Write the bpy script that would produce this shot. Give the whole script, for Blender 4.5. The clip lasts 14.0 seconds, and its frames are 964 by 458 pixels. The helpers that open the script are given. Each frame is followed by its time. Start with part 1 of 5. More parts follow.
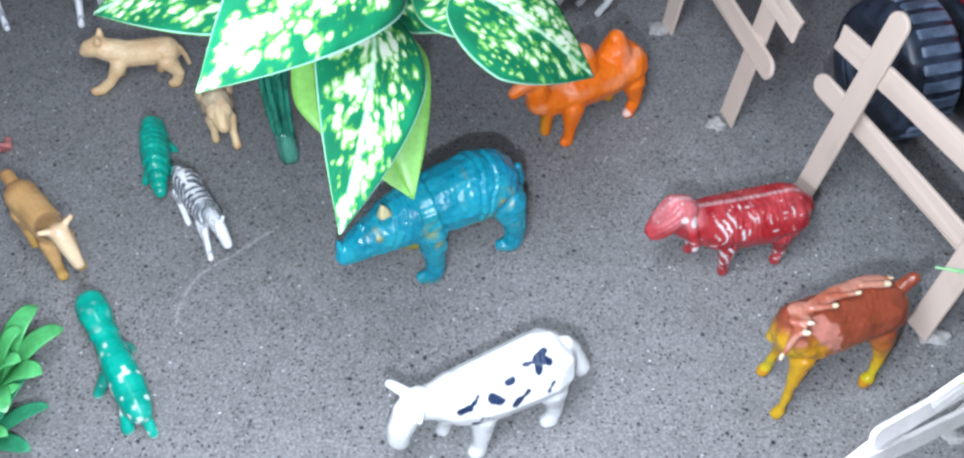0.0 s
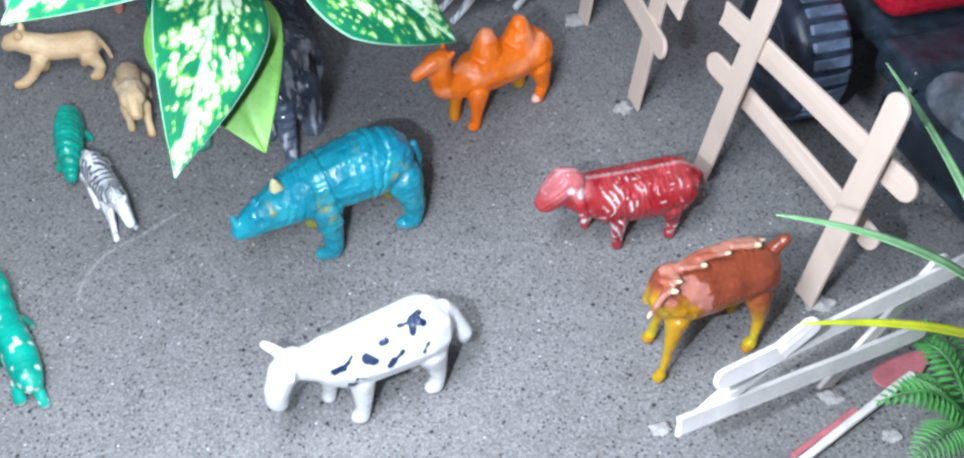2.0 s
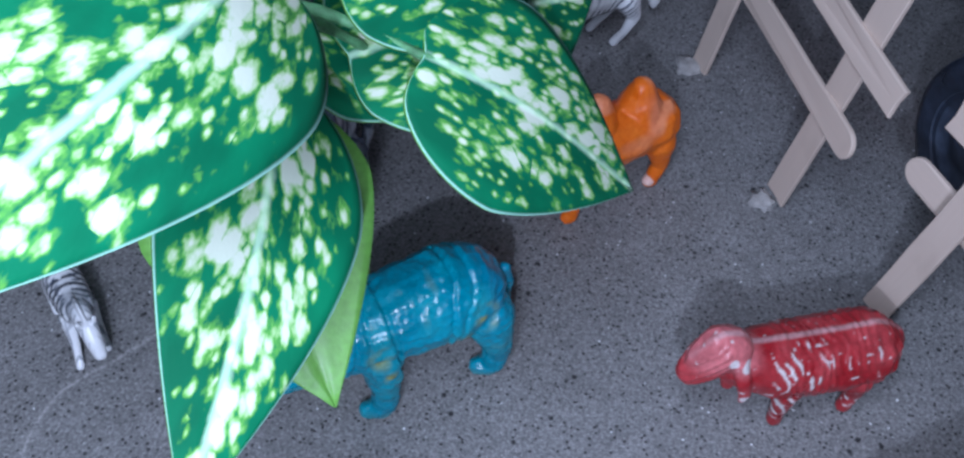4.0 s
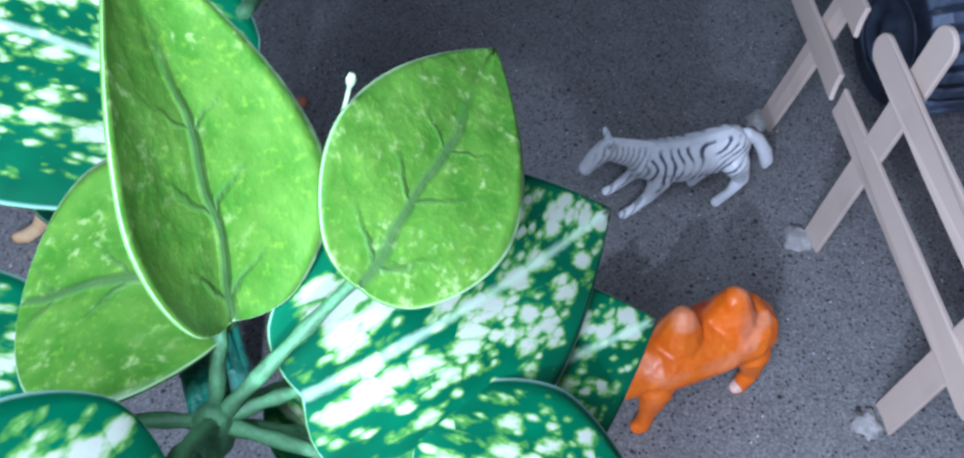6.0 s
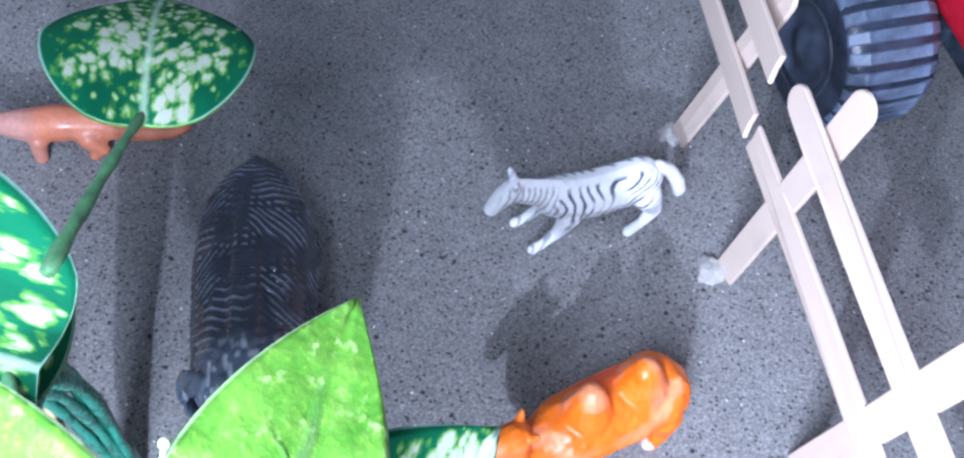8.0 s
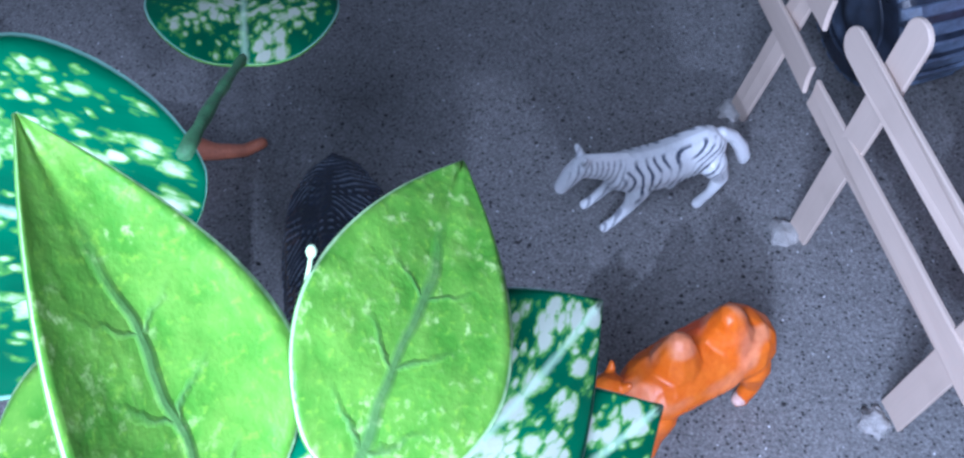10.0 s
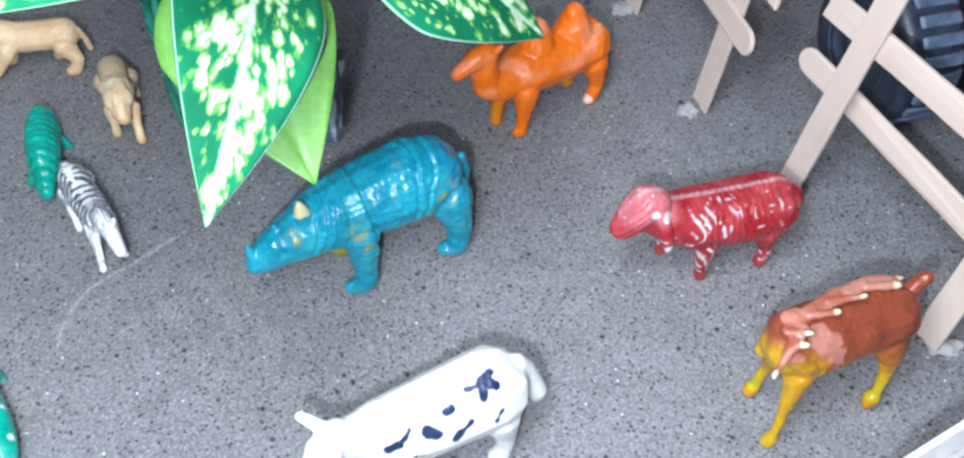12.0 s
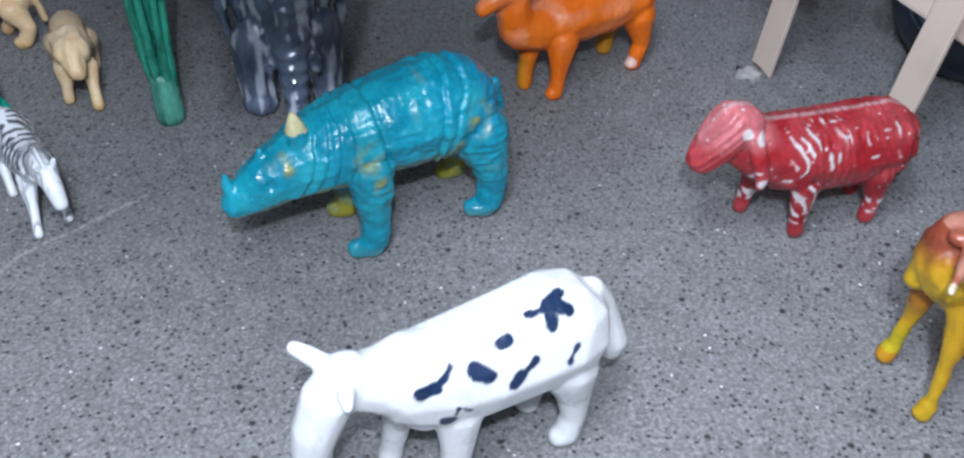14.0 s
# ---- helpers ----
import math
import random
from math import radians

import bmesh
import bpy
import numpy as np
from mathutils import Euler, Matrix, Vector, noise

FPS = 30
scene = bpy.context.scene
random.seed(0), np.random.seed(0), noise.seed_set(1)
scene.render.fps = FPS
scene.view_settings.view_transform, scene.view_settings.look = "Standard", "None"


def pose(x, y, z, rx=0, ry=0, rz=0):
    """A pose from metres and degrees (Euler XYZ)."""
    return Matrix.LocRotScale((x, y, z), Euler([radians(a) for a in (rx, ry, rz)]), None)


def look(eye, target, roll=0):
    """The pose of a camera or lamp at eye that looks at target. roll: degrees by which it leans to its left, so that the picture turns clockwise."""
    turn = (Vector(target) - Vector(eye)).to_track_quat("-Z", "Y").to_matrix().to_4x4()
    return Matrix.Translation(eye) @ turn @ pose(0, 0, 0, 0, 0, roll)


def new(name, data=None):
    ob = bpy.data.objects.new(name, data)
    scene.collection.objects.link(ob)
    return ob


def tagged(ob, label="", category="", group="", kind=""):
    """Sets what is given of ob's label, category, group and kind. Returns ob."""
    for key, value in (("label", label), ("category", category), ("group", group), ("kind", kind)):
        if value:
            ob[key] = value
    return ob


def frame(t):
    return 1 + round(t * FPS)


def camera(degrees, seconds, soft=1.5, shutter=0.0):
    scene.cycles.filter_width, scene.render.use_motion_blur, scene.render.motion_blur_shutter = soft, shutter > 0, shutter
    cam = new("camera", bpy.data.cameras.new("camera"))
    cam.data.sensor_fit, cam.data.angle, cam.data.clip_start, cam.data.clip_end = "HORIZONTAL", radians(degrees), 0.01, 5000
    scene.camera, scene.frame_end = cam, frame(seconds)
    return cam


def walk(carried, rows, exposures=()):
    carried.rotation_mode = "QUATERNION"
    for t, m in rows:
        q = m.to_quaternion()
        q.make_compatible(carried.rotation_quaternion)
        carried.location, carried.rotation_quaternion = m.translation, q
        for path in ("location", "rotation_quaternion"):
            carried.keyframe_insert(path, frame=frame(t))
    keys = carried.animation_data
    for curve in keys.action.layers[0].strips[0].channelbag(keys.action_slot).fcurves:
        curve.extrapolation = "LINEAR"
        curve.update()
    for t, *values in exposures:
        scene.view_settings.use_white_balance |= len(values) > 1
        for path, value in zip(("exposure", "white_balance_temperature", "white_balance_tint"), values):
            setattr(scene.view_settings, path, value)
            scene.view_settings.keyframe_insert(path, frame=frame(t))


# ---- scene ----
cam = camera(52.7, 14.0, soft=2.5)
PATH = [
    (0, (0.0947, 0.0343, 0.3214), (-0.0184, 1.3891, -1.1454), -0.95),
    (0.5, (0.0873, 0.0484, 0.3207), (-0.0231, 1.4124, -1.1378), -0.16),
    (1, (0.1089, 0.0407, 0.3176), (-0.1118, 1.4198, -1.1139), -3.81),
    (1.5, (0.1212, 0.0214, 0.3088), (-0.0147, 1.4350, -1.0994), -1.15),
    (2, (0.1407, 0.0148, 0.3103), (0.0230, 1.4150, -1.1129), -1.62),
    (2.2, (0.1421, 0.0217, 0.3129), (0.0224, 1.3974, -1.1339), -2.32),
    (4.3, (0.0830, 0.1542, 0.2670), (0.0063, 1.4763, -1.2316), 4.66),
    (4.5, (0.0843, 0.1593, 0.2760), (-0.0506, 1.4759, -1.2234), 3.52),
    (5, (0.0774, 0.1800, 0.2748), (-0.0576, 1.4950, -1.2261), 5.09),
    (5.5, (0.0820, 0.2044, 0.2819), (-0.1252, 1.4900, -1.2361), 3.29),
    (6, (0.0914, 0.2169, 0.2879), (-0.2017, 1.5025, -1.2159), 0.89),
    (6.5, (0.0858, 0.2291, 0.2913), (-0.1126, 1.4729, -1.2623), 4.33),
    (7, (0.0877, 0.2479, 0.2931), (-0.1383, 1.4488, -1.2902), 1.04),
    (7.5, (0.0898, 0.2653, 0.2931), (-0.0170, 1.4473, -1.3167), 5.38),
    (7.7, (0.0876, 0.2705, 0.3045), (-0.0087, 1.4338, -1.3195), 5.76),
    (9.8, (0.0882, 0.2532, 0.2874), (-0.1622, 1.5016, -1.2549), -2.84),
    (10, (0.0860, 0.2414, 0.2943), (-0.1503, 1.4873, -1.2523), -3.89),
    (10.5, (0.1000, 0.1953, 0.2975), (-0.0970, 1.5069, -1.1994), -3.21),
    (11, (0.1133, 0.1422, 0.3107), (-0.0731, 1.4845, -1.1602), -2.93),
    (11.5, (0.1183, 0.0932, 0.3083), (-0.0452, 1.4379, -1.1631), -2.02),
    (12, (0.1025, 0.0707, 0.2745), (0.0522, 1.4522, -1.1708), 0.21),
    (12.5, (0.1026, 0.0766, 0.2482), (0.0380, 1.5176, -1.1372), -0.81),
    (13, (0.0961, 0.0763, 0.2054), (0.0589, 1.5966, -1.0935), 2.53),
    (13.5, (0.0981, 0.0838, 0.1812), (0.0207, 1.6455, -1.0659), -1.38),
    (14, (0.0845, 0.0832, 0.1782), (0.0693, 1.6621, -1.0493), 0.46),
]
walk(cam, [(t, look(eye, target, roll)) for t, eye, target, roll in PATH],
     [(0, -0.24, 6350, 10), (1, -0.12, 6350, 9), (2, -0.08, 6400, 10), (2.2, -0.15, 6300, 10), (4.3, -1.12, 5500, 18), (5, -0.95, 5350, 16), (5.5, -0.75, 5350, 13), (6, -0.4, 5500, 14), (7, 0.28, 5500, 20), (7.5, 0.9, 5700, 17), (7.7, 0.95, 5700, 17),
      (9.8, 0.0, 5200, 20), (10, -0.05, 5150, 19), (10.5, -0.7, 5150, 9), (11, -0.4, 5400, 11), (11.5, -0.3, 5850, 10), (12, -0.08, 6300, 10), (13, 0.05, 6400, 10), (13.5, -0.42, 6250, 11), (14, -0.55, 6250, 11)])

# ---- world, light ----
world = bpy.data.worlds.new("world")
scene.world = world
world.use_nodes = True
wbg = world.node_tree.nodes["Background"]
wbg.inputs["Color"].default_value = (0.72, 0.83, 1.0, 1)
wbg.inputs["Strength"].default_value = 0.17

# phone light carried beside the lens, stood in for by a fixed soft strip
torch_sweep = bpy.data.lights.new("torch_sweep", "AREA")
torch_sweep.shape = "RECTANGLE"
torch_sweep.size, torch_sweep.size_y = 0.07, 0.26
torch_sweep.energy = 2.7
torch_sweep.color = (0.81, 0.88, 1.0)
new("torch_sweep", torch_sweep).matrix_basis = pose(0.050, 0.108, 0.330, 37, 0, 0)
# added point lamp, not a second real source: sharpens the shadow edges
hard_lamp = bpy.data.lights.new("added_hard_lamp", "POINT")
hard_lamp.energy = 5.0
hard_lamp.shadow_soft_size = 0.004
hard_lamp.color = (0.81, 0.88, 1.0)
new("added_hard_lamp", hard_lamp).location = (0.088, 0.046, 0.260)


# ---- materials ----
def material(name, rough=0.5, spec=0.5):
    m = bpy.data.materials.new(name)
    m.use_nodes = True
    nt = m.node_tree
    b = nt.nodes["Principled BSDF"]
    b.inputs["Roughness"].default_value = rough
    b.inputs["Specular IOR Level"].default_value = spec
    return m, nt, b


def node(nt, kind, **values):
    n = nt.nodes.new(kind)
    for key, v in values.items():
        if key in n.inputs:
            n.inputs[key].default_value = v
        else:
            setattr(n, key, v)
    return n


def mix(nt, fac, a, b, blend="MIX"):
    n = nt.nodes.new("ShaderNodeMix")
    n.data_type, n.blend_type = "RGBA", blend
    for sock, v in ((n.inputs[0], fac), (n.inputs[6], a), (n.inputs[7], b)):
        if isinstance(v, bpy.types.NodeSocket):
            nt.links.new(v, sock)
        elif isinstance(v, tuple):
            sock.default_value = (*v[:3], 1)
        else:
            sock.default_value = v
    return n.outputs[2]


def ramp(nt, value, stops):
    n = nt.nodes.new("ShaderNodeValToRGB")
    while len(n.color_ramp.elements) < len(stops):
        n.color_ramp.elements.new(0.5)
    for e, (p, c) in zip(n.color_ramp.elements, stops):
        e.position = p
        e.color = (*c, 1) if isinstance(c, tuple) else (c, c, c, 1)
    nt.links.new(value, n.inputs[0])
    return n.outputs[0]


def math_node(nt, op, a, b=0.0):
    n = nt.nodes.new("ShaderNodeMath")
    n.operation = op
    for sock, v in ((n.inputs[0], a), (n.inputs[1], b)):
        if isinstance(v, bpy.types.NodeSocket):
            nt.links.new(v, sock)
        else:
            sock.default_value = v
    return n.outputs[0]


def bump(nt, b, height, strength, distance):
    n = node(nt, "ShaderNodeBump", Strength=strength, Distance=distance)
    nt.links.new(height, n.inputs["Height"])
    nt.links.new(n.outputs[0], b.inputs["Normal"])


def coords(nt, scale=(1, 1, 1), which="Object"):
    tc = nt.nodes.new("ShaderNodeTexCoord")
    mp = node(nt, "ShaderNodeMapping")
    mp.inputs["Scale"].default_value = scale
    nt.links.new(tc.outputs[which], mp.inputs[0])
    return mp.outputs[0]


def tex_noise(nt, vec, scale, detail=3.0, rough=0.55):
    n = node(nt, "ShaderNodeTexNoise", Scale=scale, Detail=detail, Roughness=rough)
    nt.links.new(vec, n.inputs["Vector"])
    return n.outputs["Fac"]


def tex_cells(nt, vec, scale, feature="F1", out="Distance", rnd=1.0):
    n = node(nt, "ShaderNodeTexVoronoi", Scale=scale, Randomness=rnd)
    n.feature = feature
    nt.links.new(vec, n.inputs["Vector"])
    return n.outputs[out]


def concrete():
    m, nt, b = material("concrete", 0.78, 0.35)
    v = coords(nt)
    big = tex_noise(nt, v, 9, 4, 0.6)
    mid = tex_noise(nt, v, 70, 4, 0.65)
    fine = tex_noise(nt, v, 900, 3, 0.7)
    c = ramp(nt, big, [(0.3, (0.135, 0.132, 0.132)), (0.52, (0.195, 0.195, 0.199)), (0.72, (0.250, 0.251, 0.258))])
    c = mix(nt, 0.45, c, ramp(nt, mid, [(0.3, 0.10), (0.7, 0.29)]))
    stain = tex_noise(nt, node_shift(nt, v, (0.5, 0.2, 0.0)), 22, 5, 0.7)
    c = mix(nt, ramp(nt, stain, [(0.52, 0.0), (0.72, 0.55)]), c, (0.105, 0.098, 0.092))
    dust = tex_noise(nt, node_shift(nt, v, (0.9, 0.7, 0.0)), 48, 6, 0.75)
    c = mix(nt, ramp(nt, dust, [(0.53, 0.0), (0.72, 0.6)]), c, (0.36, 0.36, 0.37))
    c = mix(nt, 0.46, c, ramp(nt, fine, [(0.34, 0.05), (0.5, 0.20), (0.66, 0.44)]))
    sand = tex_cells(nt, v, 1150, out="Color")
    c = mix(nt, 0.22, c, ramp(nt, sand, [(0.15, 0.05), (0.5, 0.20), (0.85, 0.48)]))
    # dark grit and pale sand grains
    grit = tex_cells(nt, v, 420)
    c = mix(nt, ramp(nt, grit, [(0.14, 0.95), (0.28, 0.0)]), c, (0.024, 0.023, 0.025))
    coarse = tex_cells(nt, v, 105)
    c = mix(nt, ramp(nt, coarse, [(0.060, 0.95), (0.125, 0.0)]), c, (0.018, 0.018, 0.020))
    pale = tex_cells(nt, node_shift(nt, v, (0.37, 0.11, 0.0)), 300)
    c = mix(nt, ramp(nt, pale, [(0.07, 0.9), (0.12, 0.0)]), c, (0.42, 0.42, 0.42))
    # sparse mineral glints, their sparkle painted into the colour as near-white specks
    glint = tex_cells(nt, node_shift(nt, v, (0.83, 0.57, 0.0)), 150)
    gm = ramp(nt, glint, [(0.045, 1.0), (0.070, 0.0)])
    c = mix(nt, gm, c, (0.86, 0.88, 0.90))
    # faint pale scratches
    turned = node(nt, "ShaderNodeMapping")
    turned.inputs["Rotation"].default_value = (0, 0, 0.5)
    turned.inputs["Scale"].default_value = (9, 190, 1)
    nt.links.new(v, turned.inputs[0])
    streak = tex_noise(nt, turned.outputs[0], 1.0, 3, 0.6)
    wear = math_node(nt, "MULTIPLY", ramp(nt, streak, [(0.68, 0.0), (0.76, 0.6)]), ramp(nt, tex_noise(nt, v, 12, 3), [(0.50, 0.0), (0.64, 1.0)]))
    c = mix(nt, wear, c, (0.36, 0.36, 0.37))
    # one long chalky scratch with a bend at its end
    along, across = (-0.681, -0.732, 0.0), (0.732, -0.681, 0.0)
    off = node_shift(nt, v, (0.0220, -0.3270, 0.0))
    x, y = (vec_dot(nt, off, d) for d in (along, across))
    y = math_node(nt, "ADD", y, math_node(nt, "MULTIPLY", math_node(nt, "SUBTRACT", tex_noise(nt, v, 60, 3), 0.5), 0.003))
    y = math_node(nt, "SUBTRACT", y, math_node(nt, "MULTIPLY", math_node(nt, "POWER", math_node(nt, "MAXIMUM", math_node(nt, "SUBTRACT", x, 0.038), 0.0), 2.0), 26.0))
    line = math_node(nt, "MULTIPLY", ramp(nt, math_node(nt, "MULTIPLY", math_node(nt, "ABSOLUTE", y), 200.0), [(0.04, 1.0), (0.24, 0.0)]), ramp(nt, tex_noise(nt, v, 420, 3, 0.7), [(0.40, 0.0), (0.58, 0.8)]))
    line = math_node(nt, "MULTIPLY", line, math_node(nt, "MULTIPLY", math_node(nt, "GREATER_THAN", x, 0.0), math_node(nt, "LESS_THAN", x, 0.064)))
    c = mix(nt, line, c, (0.46, 0.45, 0.45))
    nt.links.new(c, b.inputs["Base Color"])
    h = math_node(nt, "ADD", fine, math_node(nt, "MULTIPLY", mid, 1.5))
    bump(nt, b, h, 0.75, 0.0007)
    return m


def node_shift(nt, vec, by):
    mp = node(nt, "ShaderNodeMapping")
    mp.inputs["Location"].default_value = by
    nt.links.new(vec, mp.inputs[0])
    return mp.outputs[0]


def vec_dot(nt, vec, by):
    n = nt.nodes.new("ShaderNodeVectorMath")
    n.operation = "DOT_PRODUCT"
    nt.links.new(vec, n.inputs[0])
    n.inputs[1].default_value = by
    return n.outputs["Value"]


def attr(nt, name):
    n = nt.nodes.new("ShaderNodeAttribute")
    n.attribute_name = name
    return n


def painted(name, rough=0.32, grain=0.10, lumps=260, relief=0.25, depth=0.0004, wrinkle=0.0, spec=0.5):
    """Moulded plastic whose paint lies in the mesh's colour attribute."""
    m, nt, b = material(name, rough, spec)
    a = attr(nt, "paint")
    v = coords(nt)
    n1 = tex_noise(nt, v, 120, 3)
    n2 = tex_noise(nt, v, 800, 2)
    c = mix(nt, grain, a.outputs["Color"], ramp(nt, n1, [(0.3, 0.0), (0.7, 1.0)]), "OVERLAY")
    c = mix(nt, grain * 0.8, c, ramp(nt, n2, [(0.3, 0.0), (0.7, 1.0)]), "OVERLAY")
    nt.links.new(c, b.inputs["Base Color"])
    nt.links.new(ramp(nt, n1, [(0.3, rough * 0.7), (0.7, min(1.0, rough * 1.5))]), b.inputs["Roughness"])
    h = tex_noise(nt, v, lumps, 2)
    if wrinkle:
        w = node(nt, "ShaderNodeTexWave", Scale=wrinkle, Distortion=6.0, Detail=2.0)
        w.inputs["Detail Scale"].default_value = 1.2
        nt.links.new(v, w.inputs["Vector"])
        h = math_node(nt, "ADD", h, math_node(nt, "MULTIPLY", w.outputs["Fac"], 0.8))
    bump(nt, b, h, relief, depth)
    return m


def plain(name, colour, rough=0.45, vary=0.25, scale=150, relief=0.2, depth=0.0003, stretch=(1, 1, 1), spec=0.5):
    m, nt, b = material(name, rough, spec)
    v = coords(nt, stretch)
    n1 = tex_noise(nt, v, scale, 4, 0.6)
    n2 = tex_noise(nt, v, scale * 6, 2)
    dark = tuple(x * (1 - vary) for x in colour)
    light = tuple(min(1.0, x * (1 + vary)) for x in colour)
    c = mix(nt, ramp(nt, n1, [(0.3, 0.0), (0.7, 1.0)]), dark, light)
    c = mix(nt, 0.12, c, ramp(nt, n2, [(0.3, 0.0), (0.7, 1.0)]), "OVERLAY")
    nt.links.new(c, b.inputs["Base Color"])
    nt.links.new(ramp(nt, n1, [(0.3, rough * 0.75), (0.7, min(1.0, rough * 1.3))]), b.inputs["Roughness"])
    bump(nt, b, n2, relief, depth)
    return m


def stick_wood(name, colour, pale):
    """Craft-stick birch with grain along x and a little dirt."""
    m, nt, b = material(name, 0.62, 0.35)
    v = coords(nt, (0.05, 1, 1))
    rnd = nt.nodes.new("ShaderNodeObjectInfo").outputs["Random"]
    g = tex_noise(nt, v, 900, 4, 0.6)
    s = tex_noise(nt, coords(nt), 45, 3)
    c = mix(nt, ramp(nt, g, [(0.2, 0.35), (0.8, 0.75)]), colour, pale)
    c = mix(nt, ramp(nt, s, [(0.55, 0.0), (0.85, 0.45)]), c, tuple(x * 0.72 for x in colour))
    c = mix(nt, math_node(nt, "MULTIPLY", rnd, 0.22), c, tuple(x * 0.8 for x in colour))
    nt.links.new(c, b.inputs["Base Color"])
    bump(nt, b, g, 0.10, 0.0002)
    return m


def leaf_spotted(name, green, deep, white, cover):
    """Printed fabric leaf: x of the leaf attribute runs along it, y across, both in metres; z is 0 at the midrib, 1 at the rim."""
    m, nt, b = material(name, 0.74, 0.12)
    a = attr(nt, "leaf")
    sep = nt.nodes.new("ShaderNodeSeparateXYZ")
    nt.links.new(a.outputs["Vector"], sep.inputs[0])
    rnd = nt.nodes.new("ShaderNodeObjectInfo").outputs["Random"]
    # blotches drawn out along the leaf, slanting towards its tip, thick along the midrib and thin at the rim
    ab = math_node(nt, "ABSOLUTE", sep.outputs["Y"])
    comb = nt.nodes.new("ShaderNodeCombineXYZ")
    sl = math_node(nt, "SUBTRACT", sep.outputs["X"], math_node(nt, "MULTIPLY", ab, 0.45))
    nt.links.new(math_node(nt, "MULTIPLY", sl, 0.56), comb.inputs[0])
    nt.links.new(sep.outputs["Y"], comb.inputs[1])
    nt.links.new(math_node(nt, "MULTIPLY", rnd, 3.0), comb.inputs[2])
    v = comb.outputs[0]
    n1 = tex_noise(nt, v, 620, 2.5, 0.6)
    n2 = tex_noise(nt, v, 130, 2)
    wob = math_node(nt, "MULTIPLY", math_node(nt, "SUBTRACT", n1, 0.5), 0.85)
    rim = sep.outputs["Z"]
    lean = math_node(nt, "MULTIPLY", math_node(nt, "SUBTRACT", n2, 0.5), 0.85)
    lean = math_node(nt, "SUBTRACT", lean, math_node(nt, "MULTIPLY", math_node(nt, "POWER", rim, 4.5), 0.55))
    want = None
    for scale, size in ((300, 0.33), (520, 0.23)):
        dist = tex_cells(nt, v, scale)
        some = tex_cells(nt, v, scale, out="Color")
        room = math_node(nt, "ADD", math_node(nt, "MULTIPLY", some, 0.40), size + cover - 0.20)
        one = math_node(nt, "SUBTRACT", math_node(nt, "ADD", math_node(nt, "ADD", room, lean), wob), dist)
        want = one if want is None else math_node(nt, "MAXIMUM", want, one)
    halo = ramp(nt, math_node(nt, "ADD", want, 0.2), [(0.12, 0.0), (0.34, 1.0)])
    core = ramp(nt, math_node(nt, "ADD", want, 0.2), [(0.26, 0.0), (0.50, 1.0)])
    base = mix(nt, ramp(nt, n2, [(0.35, 0.0), (0.65, 1.0)]), deep, green)
    c = mix(nt, math_node(nt, "MULTIPLY", halo, 0.8), base, (0.13, 0.36, 0.035))
    c = mix(nt, core, c, white)
    # pale midrib
    vein = ramp(nt, math_node(nt, "MULTIPLY", math_node(nt, "ADD", ab, math_node(nt, "MULTIPLY", n1, 0.0012)), 200.0), [(0.16, 1.0), (0.32, 0.0)])
    c = mix(nt, math_node(nt, "MULTIPLY", vein, 0.55), c, (0.50, 0.72, 0.52))
    c = mix(nt, ramp(nt, rim, [(0.972, 0.0), (0.990, 1.0)]), c, (0.24, 0.46, 0.38))
    nt.links.new(c, b.inputs["Base Color"])
    weave = tex_noise(nt, v, 1500, 2)
    bump(nt, b, math_node(nt, "ADD", weave, math_node(nt, "MULTIPLY", vein, 2.0)), 0.22, 0.0003)
    return m


